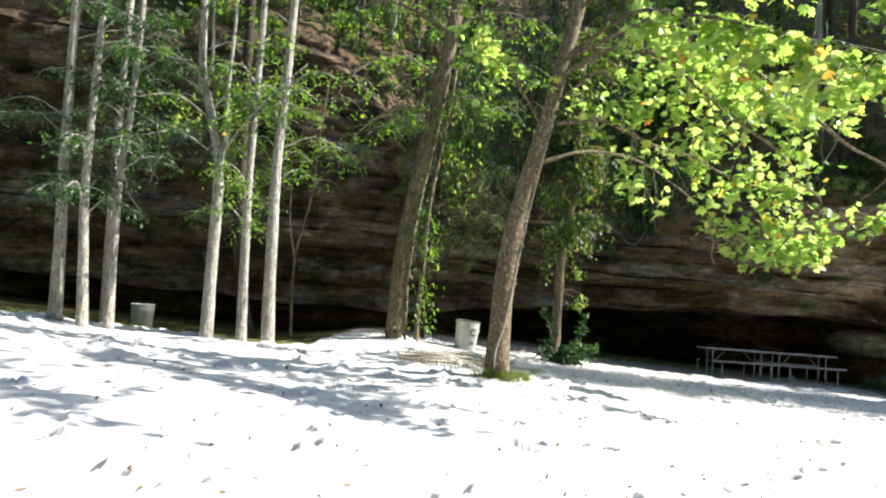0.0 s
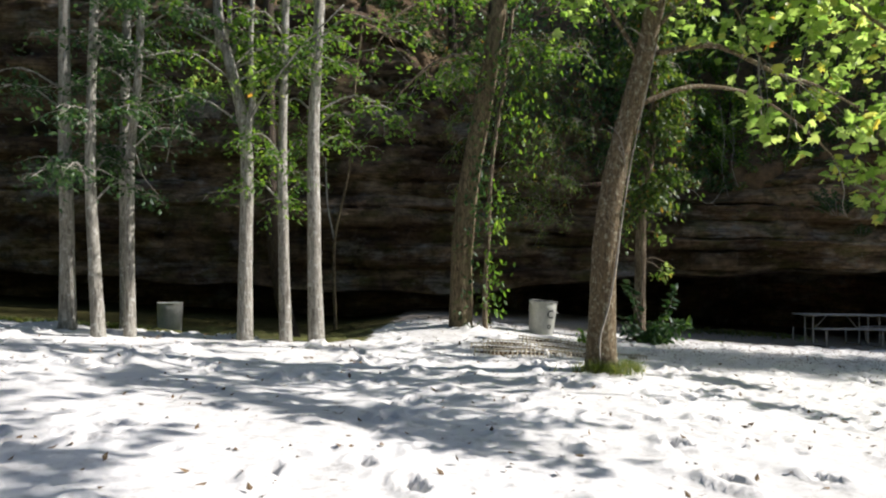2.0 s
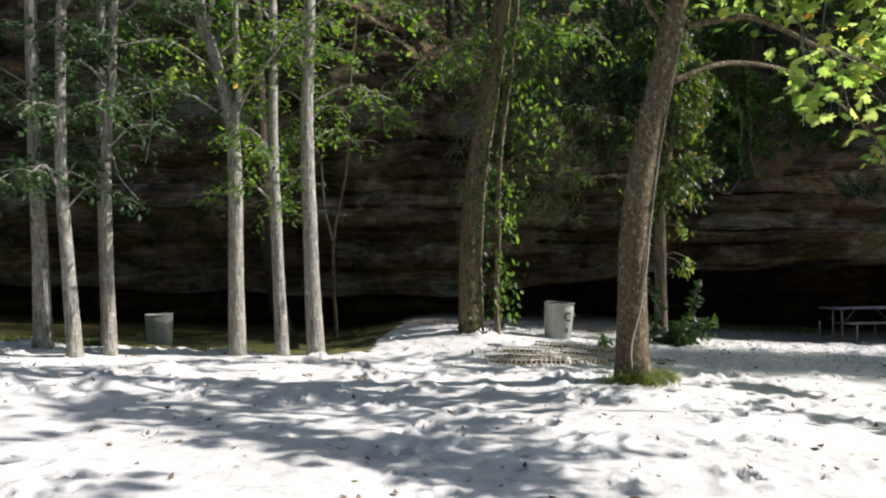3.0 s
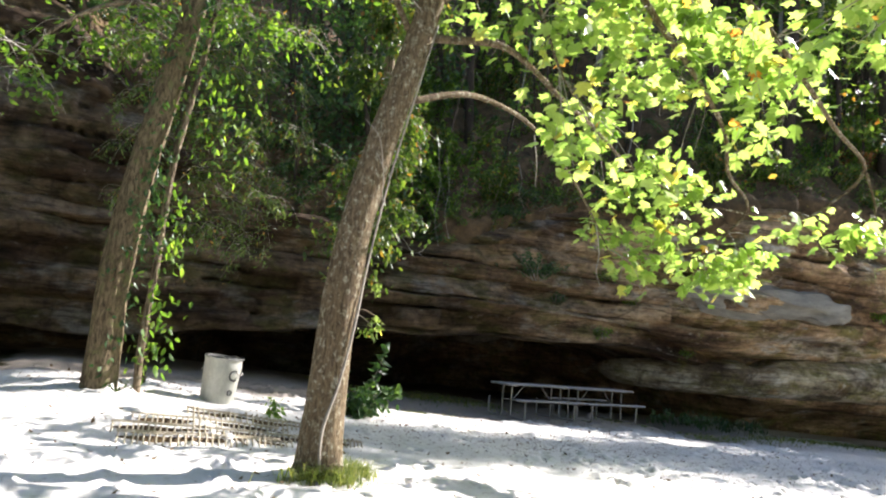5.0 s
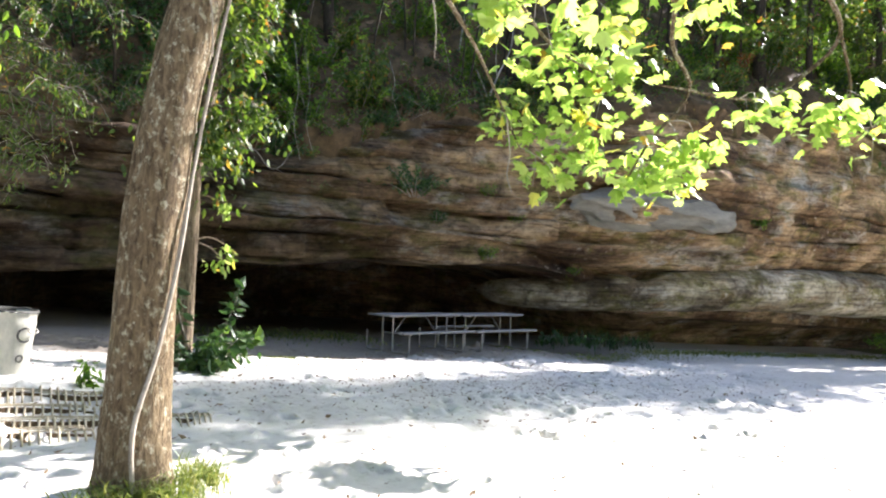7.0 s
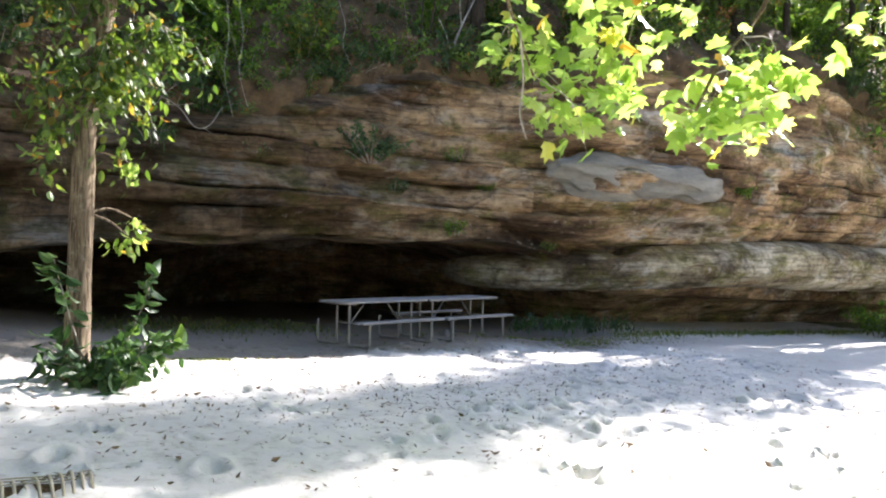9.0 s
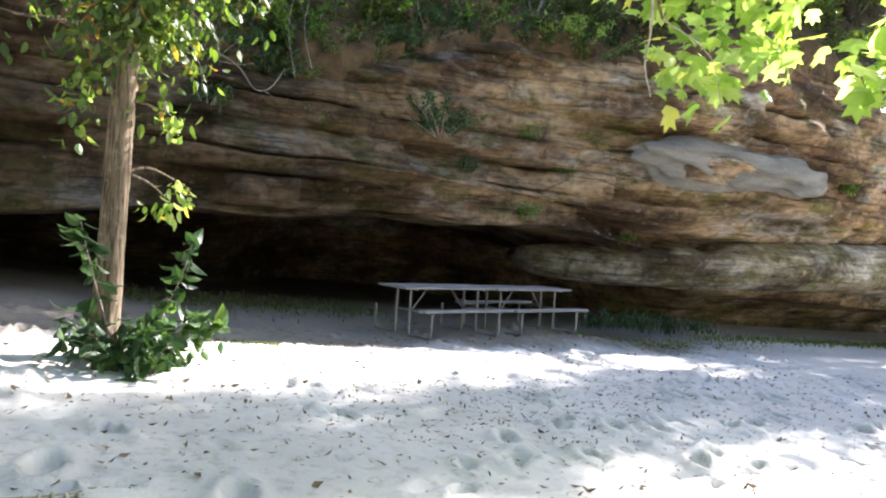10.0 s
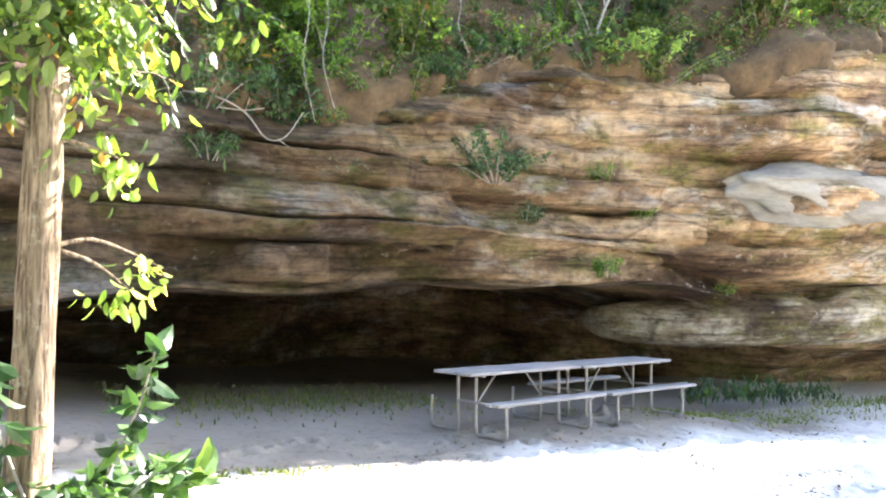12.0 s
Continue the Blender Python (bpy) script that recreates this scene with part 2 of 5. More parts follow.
def spline(points, steps):
    """Catmull-Rom through the points."""
    p = [Vector(q) for q in points]
    p = [p[0] * 2 - p[1]] + p + [p[-1] * 2 - p[-2]]
    out = []
    for k in range(1, len(p) - 2):
        a, b, c, d = p[k - 1:k + 3]
        for s in range(steps):
            t = s / steps
            out.append(0.5 * (2 * b + (c - a) * t + (2 * a - 5 * b + 4 * c - d) * t * t + (3 * b - a - 3 * c + d) * t ** 3))
    return out + [p[-2]]


def tube(bm, path, radii, sides=10, rough=0.0, flare=0.0, spread=0.15):
    """A tapered, slightly knobbly limb along the path."""
    rings = []
    count = len(path)
    up = Vector((0.3, 1, 0.1)).normalized()
    for k, p in enumerate(path):
        d = (path[min(k + 1, count - 1)] - path[max(k - 1, 0)]).normalized()
        u = d.cross(up).normalized()
        v = d.cross(u).normalized()
        f = k / max(count - 1, 1)
        r = radii[0] + (radii[1] - radii[0]) * f
        if flare:
            r *= 1 + flare * math.exp(-(p - path[0]).length / spread)
        ring = []
        for s in range(sides):
            a = 2 * math.pi * s / sides
            q = u * math.cos(a) + v * math.sin(a)
            k2 = 1 + rough * (noise.noise(Vector((math.cos(a) * 1.6, math.sin(a) * 1.6, p.z * 1.3 + p.x * 3))) + 0.5 * noise.noise(Vector((math.cos(a) * 4, math.sin(a) * 4, p.z * 4 + p.x))))
            if flare:
                k2 += 0.35 * flare * math.exp(-(p - path[0]).length / spread) * math.cos(4 * a + 1.3)
            ring.append(bm.verts.new(p + q * r * k2))
        rings.append(ring)
    for a, b in zip(rings, rings[1:]):
        for s in range(sides):
            bm.faces.new((a[s], a[(s + 1) % sides], b[(s + 1) % sides], b[s]))
    bm.faces.new(list(reversed(rings[0])))
    bm.faces.new(rings[-1])


def box(bm, centre, size, turn=None, bevel=0.0):
    made = bmesh.ops.create_cube(bm, size=1.0)["verts"]
    m = Matrix.Translation(centre) @ (turn or Matrix.Identity(4)) @ Matrix.Diagonal((*size, 1))
    bmesh.ops.transform(bm, matrix=m, verts=made)
    if bevel:
        edges = list({e for v in made for e in v.link_edges})
        bmesh.ops.bevel(bm, geom=edges, offset=bevel, segments=2, affect="EDGES", profile=0.6)


def thing(name, at, label, category, group="", kind="", turn=0.0):
    e = new(name)
    e.empty_display_size = 0.2
    e.location = at
    e.rotation_euler = (0, 0, radians(turn))
    return tagged(e, label, category, group, kind)


def smooth(a, b, x):
    t = np.clip((x - a) / (b - a), 0, 1)
    return t * t * (3 - 2 * t)


# leaf outlines: points on the unit leaf, stalk at the origin, tip along +y
OVAL = np.array([(0, 0, 0), (-0.26, 0.42, 0.07), (0, 0.5, 0), (0.26, 0.42, 0.07), (0, 1, -0.1)])
OVAL_FACES = [(0, 3, 4, 2), (0, 2, 4, 1)]
NARROW = OVAL * (0.55, 1, 1)
LOBED = np.array([(0, 0, 0), (0, 0.45, -0.02), (0.30, 0.02, 0.03), (0.52, 0.30, 0.08), (0.30, 0.40, 0.02), (0.44, 0.78, 0.06), (0.15, 0.70, 0), (0, 1.0, -0.08),
                  (-0.15, 0.70, 0), (-0.44, 0.78, 0.06), (-0.30, 0.40, 0.02), (-0.52, 0.30, 0.08), (-0.30, 0.02, 0.03)])
LOBED_FACES = [(1, a, a + 1) for a in range(2, 12)] + [(1, 0, 2), (1, 12, 0)]
BROAD = np.array([(0, 0, 0), (-0.17, 0.16, 0.04), (-0.25, 0.42, 0.06), (-0.17, 0.74, 0.02), (0, 1, -0.12), (0.17, 0.74, 0.02), (0.25, 0.42, 0.06), (0.17, 0.16, 0.04), (0, 0.2, 0), (0, 0.5, 0), (0, 0.78, -0.05)])
BROAD_FACES = [(0, 7, 8), (7, 6, 9, 8), (6, 5, 10, 9), (5, 4, 10), (0, 8, 1), (8, 9, 2, 1), (9, 10, 3, 2), (10, 4, 3)]
SHAPES = {"broad": (BROAD, BROAD_FACES), "oval": (OVAL, OVAL_FACES), "narrow": (NARROW, OVAL_FACES), "lobed": (LOBED, LOBED_FACES)}
rng = np.random.default_rng(7)


def leaf_turns(count, droop=0.5, spread=0.55):
    """Random leaf frames: tips point outwards and somewhat down, faces look roughly up."""
    a = rng.uniform(0, 2 * np.pi, count)
    d = -droop + rng.normal(0, spread, count)
    tip = np.stack((np.cos(a) * np.cos(d), np.sin(a) * np.cos(d), np.sin(d)), 1)
    side = np.stack((-np.sin(a), np.cos(a), np.zeros(count)), 1)
    up = np.cross(side, tip)
    up *= np.where(up[:, 2:] < 0, -1, 1)
    roll = rng.normal(0, spread, count)[:, None]
    s2 = side * np.cos(roll) + up * np.sin(roll)
    return np.stack((s2, tip, np.cross(s2, tip)), 2)


def leaves(name, centres, size, shape, mat, parent=None, droop=0.5, spread=0.55):
    centres = np.asarray(centres)
    verts, faces = SHAPES[shape]
    n, k = len(centres), len(verts)
    r = leaf_turns(n, droop, spread)
    sizes = size * rng.uniform(0.6, 1.25, n)
    v = np.einsum("nij,kj->nki", r, verts) * sizes[:, None, None] + centres[:, None, :]
    one = np.concatenate([np.array(f) for f in faces])
    flat = (one[None, :] + (np.arange(n) * k)[:, None]).ravel()
    return raw(name, v.reshape(-1, 3), flat, np.tile([len(f) for f in faces], n), mat, parent, False)


def sprays(starts, ends, per, radius, sag=0.25):
    """Points for leaves strung along twigs from starts to ends."""
    out = []
    for a, b in zip(starts, ends):
        t = rng.uniform(0.05, 1, per)[:, None]
        p = np.asarray(a) * (1 - t) + np.asarray(b) * t
        p[:, 2] -= (sag * t * t)[:, 0]
        out.append(p + rng.normal(0, radius, (per, 3)) * (0.4 + 0.6 * t))
    return np.concatenate(out)


# ---- ground ----
SLOPE = math.tan(radians(3.5))


def lie(x, y):
    """Height of the ground, without footprints."""
    x, y = np.asarray(x, dtype=float), np.asarray(y, dtype=float)
    z = -SLOPE * 70 * np.tanh(x / 70)
    z = z + 0.22 * np.exp(-((x + 0.5) ** 2 + (y - 16.8) ** 2 * 0.6) / 3.0) + 0.10 * np.exp(-((x - 1.2) ** 2 + (y - 13) ** 2) / 1.2)
    z = z - 0.46 * smooth(14.0, 17.5, y) * smooth(-1.5, -4.5, x)
    z = z - 0.14 * smooth(19.2, 20.5, y) * smooth(2.5, 5, x) * smooth(18, 13, x)
    flat = np.exp(-(((x - 9.3) / 2.9) ** 4) - ((y - 21.3) / 1.3) ** 4)
    z = z * (1 - flat) + (-0.561 - 0.016 * (x - 9.28) - 0.029 * (y - 21.28)) * flat
    z = z - 0.40 * smooth(26.2, 28.5, y)
    z = z + 0.05 * np.sin(x * 0.9 + 1) * np.sin(y * 0.7) * smooth(14.5, 11, y)
    return z


def ground_z(x, y):
    return float(lie(x, y))


def spread_axis(low, high, step, far, growth=1.25):
    axis = list(np.arange(low, high, step))
    d = step
    while axis[-1] < far:
        d *= growth
        axis.append(axis[-1] + d)
    d = step
    while axis[0] > -far:
        d *= growth
        axis.insert(0, axis[0] - d)
    return np.array(axis)


def sheet(name, x, y, z, mat):
    """A surface over a grid of points: x, y, z are arrays rows x columns."""
    rows, cols = x.shape
    a = (np.arange(rows - 1)[:, None] * cols + np.arange(cols - 1)[None, :]).ravel()
    flat = np.stack((a, a + 1, a + cols + 1, a + cols), 1).ravel()
    return raw(name, np.stack((x, y, z), 2).reshape(-1, 3), flat, np.full(len(a), 4), mat)


def build_ground():
    xs, ys = spread_axis(-8.5, 15.5, 0.05, 900), spread_axis(2.5, 21.5, 0.05, 900)
    x, y = np.meshgrid(xs, ys)
    z = lie(x, y)
    r = np.random.default_rng(3)
    for k in range(1700):
        cx, cy = r.uniform(-8.5, 15.5), r.uniform(2.3, 21.5)
        a, length, depth = r.normal(0.9, 0.8), r.uniform(0.07, 0.15), r.uniform(0.012, 0.06)
        i0, i1 = np.searchsorted(xs, (cx - 0.5, cx + 0.5))
        j0, j1 = np.searchsorted(ys, (cy - 0.5, cy + 0.5))
        u, v = x[j0:j1, i0:i1] - cx, y[j0:j1, i0:i1] - cy
        p, q = u * math.cos(a) + v * math.sin(a), -u * math.sin(a) + v * math.cos(a)
        if k % 3 == 0:
            length, depth = length * 1.15, depth + 0.05
        e = (p / length) ** 2 + (q / (length * 0.45)) ** 2
        z[j0:j1, i0:i1] += depth * (-1.2 * np.exp(-e * e) + 0.55 * np.exp(-(np.sqrt(e) - 1.6) ** 2 * 3))
    near = (np.abs(x - 3.5) < 13) & (np.abs(y - 12) < 11)
    jit = np.zeros_like(z)
    idx = np.argwhere(near)
    for j, i in idx:
        jit[j, i] = noise.noise(Vector((x[j, i] * 1.7, y[j, i] * 1.7, 0))) * 0.022 + noise.noise(Vector((x[j, i] * 5, y[j, i] * 5, 3))) * 0.012
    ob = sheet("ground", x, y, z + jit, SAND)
    # dark soil at left, strengthened so its colour carries the bank's shade
    left = smooth(-1.2, -3.2, x) * smooth(14.0, 14.8, y)
    cave = smooth(21.5, 24, y) * 0.12
    out = np.maximum.reduce([smooth(-9.5, -14, x), smooth(24, 34, x), smooth(-3, -9, y), smooth(24, 27, y) * 0.6])
    litter = -0.6 + np.maximum.reduce([left * 1.5, out * 1.4, cave])
    att = ob.data.attributes.new("litter", "FLOAT", "POINT")
    att.data.foreach_set("value", litter.astype(np.float32).ravel())
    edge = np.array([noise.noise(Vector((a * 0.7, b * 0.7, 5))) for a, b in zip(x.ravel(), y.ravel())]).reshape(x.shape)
    # border of the darker floor, broken up by noise
    floor_tint = smooth(19.2, 20.3, y - 0.05 * (x - 4) + 0.8 * edge) * smooth(19, 13, x)
    att = ob.data.attributes.new("floor_tint", "FLOAT", "POINT")
    att.data.foreach_set("value", floor_tint.astype(np.float32).ravel())
    tagged(ob, "pale trampled sand with footprints and scattered leaf litter", "ground", kind="structure")


def rim_height(x):
    """Height of the cliff's rim above the sand in front of it."""
    return 4.0 + 0.12 * np.sin(x * 0.9) + 1.7 * smooth(6, 11.5, x) + 0.9 * smooth(12, 18, x) + 1.2 * smooth(17, 26, x) + 4.2 * smooth(2.0, -4, x)


def base_z(x):
    return -SLOPE * 70 * np.tanh(x / 70)


def build_cliff():
    xs = spread_axis(-15, 24, 0.115, 70, 1.3)
    rows = 230
    edge = np.interp(xs, (-6, -2, 0.4, 2.2, 3.3, 5.2, 7.4, 9.7, 10.8), (0.3, 0.38, 0.63, 1.02, 1.2, 1.33, 1.56, 1.74, 1.85)) + 0.05 * np.sin(xs * 1.7)
    top = rim_height(xs)
    one = np.ones_like(xs)
    deep = 25.0 + 7.5 * smooth(-1.0, 3.5, xs) + 3.0 * smooth(8, 12, xs)
    left = [(deep, -1.6 * one), (deep - 0.1, 0.6 * edge), (deep - 0.9, edge + 0.15), (23.4, edge + 0.02), (22.4, edge + 0.1), (22.5, edge + 0.7), (22.25, 2.5 * one), (22.7, 3.1 * one), (22.5, top - 0.45), (23.1, top)]
    right = [(25.2, -1.6 * one), (25.0, 0.3 * one), (24.2, 0.8 * one), (23.0, 0.98 * one), (22.8, 1.7 * one), (22.9, 2.1 * one), (22.0, 2.3 * one), (20.95, 3.2 * one), (20.6, 4.7 * one), (21.2, top)]
    w = smooth(10.5, 15.5, xs)
    nose = smooth(13.2, 16.0, xs)
    low = smooth(14.6, 18.5, xs)
    cy, ch = [], []
    for k, ((ly, lh), (ry, rh)) in enumerate(zip(left, right)):
        f = low if k < 3 else nose if k < 5 else w
        cy.append(ly * (1 - f) + ry * f + 0.22 * np.sin(xs * 0.23 + 0.7) + 0.12 * np.sin(xs * 0.61 + k))
        ch.append(lh * (1 - f) + rh * f)
    cy, ch = np.array(cy), np.array(ch)
    # sample evenly along the profile
    seg = np.hypot(np.diff(cy, axis=0), np.diff(ch, axis=0)).mean(axis=1)
    along = np.concatenate(([0], np.cumsum(seg)))
    s = np.linspace(0, along[-1], rows)
    k = np.clip(np.searchsorted(along, s, side="right") - 1, 0, 8)
    f = ((s - along[k]) / seg[k])[:, None]
    f = f * 0.6 + 0.4 * f * f * (3 - 2 * f)
    y, h = cy[k] * (1 - f) + cy[k + 1] * f, ch[k] * (1 - f) + ch[k + 1] * f
    x = np.broadcast_to(xs, y.shape).copy()
    z = h + base_z(x)
    for j in range(rows):
        for i in range(len(xs)):
            px, pz, ph = x[j, i], z[j, i], h[j, i]
            q = pz + 0.015 * px + 0.09 * noise.noise(Vector((px * 0.3, pz * 0.6, 1.0)))
            layer = q / 0.46 + 0.8 * noise.noise(Vector((px * 0.03, q * 1.3, 9)))
            n = math.floor(layer)
            inside = min(layer - n, 1 - layer + n) * 0.46
            out = 0.40 * noise.noise(Vector((px * 0.34, n * 3.7, 0))) + 0.20 * noise.noise(Vector((px * 1.1, n * 5.1, 4)))
            block = math.floor(px * 0.8 + 5 * noise.noise(Vector((n * 2.3, px * 0.05, 8))))
            out += 0.30 * noise.noise(Vector((block * 1.71, n * 2.9, 15)))
            m = math.floor(q / 0.13)
            out += 0.05 * noise.noise(Vector((px * 0.6, m * 4.3, 5))) + 0.12 * noise.noise(Vector((px * 2.6, pz * 3.5, 7))) + 0.08 * noise.noise(Vector((px * 5.5, pz * 7, 17)))
            crack = max(0.0, 1 - inside / 0.055)
            out -= 0.42 * crack * max(0.0, 0.35 + 1.6 * noise.noise(Vector((px * 0.4, n * 2.0, 11))))
            soft = 0.3 if ph < 1.0 or (px > 12 and ph < 2.15) else 1.0
            y[j, i] -= out * soft
            z[j, i] += 0.05 * noise.noise(Vector((px * 0.8, y[j, i] * 0.8, 21)))
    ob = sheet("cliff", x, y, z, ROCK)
    tagged(ob, "layered brown sandstone cliff undercut by a low dark shelter", "cliff", kind="structure")
    # wooded slope above the rim
    steps = np.concatenate(([0.0], np.cumsum(np.linspace(0.25, 2.2, 26))))[:, None]
    hy, hz = y[-1][None, :] + steps - 0.3, z[-1][None, :] + 0.05 + steps * (0.85 + 0.15 * smooth(16, 30, xs))[None, :]
    hy = np.vstack((y[-1][None, :] - 0.12, hy))
    hz = np.vstack((z[-1][None, :] - 0.45, hz))
    steps = np.vstack((np.zeros((1, 1)), steps))
    hx = np.broadcast_to(xs, hy.shape)
    bumps = np.array([[noise.noise(Vector((a * 0.5, b * 0.5, 2))) for a, b in zip(r1, r2)] for r1, r2 in zip(hx, hy)])
    hz = hz + 0.5 * bumps * np.minimum(1, 0.35 + steps)
    hy[1] += 0.2 * np.sin(xs * 2.1 + np.sin(xs * 5.3))
    hill = sheet("hillside", hx, hy, hz, SOIL)
    tagged(hill, "steep brown leaf-littered slope above the cliff", "hillside", kind="structure")
    return xs, y[-1], z[-1], ob


def tree(name, at, label, trunk_points, radii, bark, sides=12, steps=5, rough=0.10, flare=0.35, category="tree", spread=0.25):
    t = thing(name, at, label, category)
    bm = bmesh.new()
    o = Vector(at)
    tube(bm, [p - o for p in spline(trunk_points, steps)], radii, sides, rough, flare, spread)
    part("trunk", bm, bark, t)
    return t


def limb(t, points, radii, bark, steps=5, name="limb"):
    bm = bmesh.new()
    o = t.location
    path = [p - o for p in spline(points, steps)]
    tube(bm, path, radii, 7, 0.12)
    part(name, bm, bark, t)
    return [p + o for p in path]


def twigs_along(paths, per, length, droop, begin=0.35, up=0.0):
    starts, ends = [], []
    for path in paths:
        for k in range(per):
            f = rng.uniform(begin, 1.0) * (len(path) - 1)
            i = min(int(f), len(path) - 2)
            a = np.array(path[i].lerp(path[i + 1], f - i))
            ang = rng.uniform(0, 2 * np.pi)
            reach = length * rng.uniform(0.5, 1.2)
            starts.append(a)
            ends.append(a + np.array((math.cos(ang), math.sin(ang), up - droop * rng.uniform(0.2, 1.3))) * reach)
    return starts, ends


def twig_mesh(t, starts, ends, radius, mat, sag=0.1, name="twig_spray"):
    bm = bmesh.new()
    o = t.location
    for a, b in zip(starts, ends):
        a, b = Vector(a) - o, Vector(b) - o
        m = (a + b) / 2 + Vector((rng.normal(0, 0.05), rng.normal(0, 0.05), sag * 0.6))
        tube(bm, spline([a, m, b - Vector((0, 0, sag))], 3), (radius, radius * 0.4), 4)
    return tagged(part(name, bm, mat, t), kind="stuff")


def crown(t, points, size, shape, mat, name="crown", droop=0.5, spread=0.55):
    return tagged(leaves(name, np.asarray(points) - np.array(t.location), size, shape, mat, t, droop, spread), kind="stuff")


def G(x, y, up=0.0):
    return (x, y, ground_z(x, y) + up)


# ---- the leaning sycamore-like tree ----
def leaf_clumps(t, centres, paths, each, spread):
    """Twigs from the nearest limb to each clump, and places for its leaves."""
    joints = [p for path in paths for p in path]
    s, e, pts = [], [], []
    for c in centres:
        c = Vector(c)
        a = min(joints, key=lambda p: (p - c).length + 0.4 * max(0, c.z - p.z))
        for k in range(2):
            end = c + Vector(rng.normal(0, spread * 0.7, 3))
            s.append(a)
            e.append(end)
        pts.append(np.array(c) + rng.normal(0, 1, (each, 3)) * spread * np.array((1.0, 1.0, 0.8)))
    twig_mesh(t, s, e, 0.006, TWIG, name="hanging_twig_spray")
    return np.concatenate(pts)


def leaning_tree():
    at = G(1.05, 12.6)
    t = tree("leaning_tree", at, "leaning brown-barked tree with lichen spots and lobed lime leaves",
             [(1.03, 12.6, -0.15), (1.035, 12.6, 0.35), (1.06, 12.6, 1.0), (1.09, 12.6, 1.6), (1.15, 12.6, 2.2), (1.26, 12.6, 2.8), (1.42, 12.6, 3.5), (1.60, 12.6, 4.2), (1.80, 12.6, 5.1), (2.2, 12.7, 7.0), (2.6, 12.9, 10.0)],
             (0.192, 0.11), BARK_BROWN, 24, 7, 0.09, 0.5, spread=0.3)
    paths = []
    for pts, r in (([(1.56, 12.60, 3.62), (2.18, 12.80, 3.87), (2.75, 13.10, 3.96), (3.46, 13.50, 3.91), (4.19, 13.90, 3.62), (4.84, 14.30, 3.25), (5.37, 14.50, 2.72)], 0.040),
                   ([(1.79, 12.60, 4.31), (2.50, 12.60, 4.41), (2.96, 12.70, 4.29), (3.57, 13.00, 4.12), (4.39, 13.60, 4.09), (5.41, 14.10, 3.79), (6.39, 14.20, 3.56)], 0.045),
                   ([(1.72, 12.6, 4.6), (2.43, 12.40, 5.17), (2.70, 12.20, 4.76), (3.00, 12.20, 4.16), (3.90, 13.00, 3.98)], 0.030),
                   ([(1.8, 12.6, 5.1), (2.67, 12.30, 5.55), (3.45, 12.00, 5.29), (4.14, 12.00, 4.73), (4.83, 12.20, 4.35), (5.57, 12.60, 4.04), (6.05, 13.00, 3.67), (6.59, 13.20, 3.33), (6.13, 13.30, 2.76), (5.83, 13.30, 2.36)], 0.045),
                   ([(1.85, 12.6, 5.4), (3.03, 11.90, 6.07), (4.23, 11.40, 5.26), (5.55, 11.50, 4.43), (6.18, 11.60, 4.02), (6.94, 11.80, 3.71), (6.66, 12.00, 3.29), (6.27, 12.20, 3.05), (5.63, 12.80, 3.18)], 0.040),
                   ([(6.94, 11.80, 3.71), (7.15, 11.80, 3.27), (7.13, 11.80, 2.90), (7.52, 11.70, 2.92), (7.80, 11.50, 3.24)], 0.016),
                   ([(1.9, 12.6, 5.4), (3.2, 11.4, 5.8), (4.4, 10.2, 5.2), (5.2, 9.2, 4.4)], 0.04),
                   ([(2.1, 12.7, 6.4), (4.0, 11.4, 6.7), (5.8, 10.4, 6.3), (7.0, 9.8, 5.4)], 0.045),
                   ([(1.95, 12.6, 5.6), (3.4, 12.6, 5.6), (4.8, 12.4, 5.3), (6.1, 12.1, 4.7)], 0.04),
                   ([(2.25, 12.7, 7.4), (3.6, 11.2, 7.9), (4.6, 9.6, 7.5), (5.2, 8.4, 6.9), (5.4, 7.4, 6.3)], 0.05),
                   ([(2.15, 12.7, 6.6), (3.4, 13.6, 6.8), (5.0, 14.6, 6.2), (6.6, 15.2, 5.4)], 0.045),
                   ([(1.58, 12.6, 4.2), (1.1, 12.6, 5.0), (0.5, 12.5, 5.9), (-0.2, 12.4, 6.5)], 0.035),
                   ([(2.25, 12.7, 7.5), (1.4, 12.2, 8.2), (0.2, 11.6, 8.6)], 0.045),
                   ([(2.4, 12.8, 8.2), (3.8, 12.0, 8.8), (5.5, 11.2, 8.8)], 0.045)):
        paths.append(limb(t, pts, (r, r * 0.25), BARK_BROWN))
    s, e = [], []
    for path, count, reach, begin in zip(paths[6:], (54, 30, 26, 26, 22, 12, 14, 10), (0.9, 0.9, 0.6, 1.3, 0.9, 0.6, 1.0, 1.0), (0.3, 0.3, 0.4, 0.35, 0.3, 0.4, 0.2, 0.2)):
        a, b = twigs_along([path], count, reach, 0.55, begin)
        s, e = s + a, e + b
    twig_mesh(t, s, e, 0.009, TWIG)
    upper = leaf_clumps(t, [(3.58, 12.00, 4.60), (4.13, 12.00, 4.92), (4.32, 12.00, 4.41), (4.13, 12.20, 4.23), (3.69, 12.30, 4.23), (4.35, 11.60, 4.66), (3.16, 12.20, 4.68), (2.94, 12.30, 4.36), (3.75, 12.00, 5.12), (3.19, 12.00, 5.04), (4.30, 11.80, 5.26), (4.08, 12.00, 5.58), (4.54, 12.00, 4.52), (2.54, 12.50, 4.63), (2.19, 12.60, 4.70)], paths[:6], 24, 0.25)
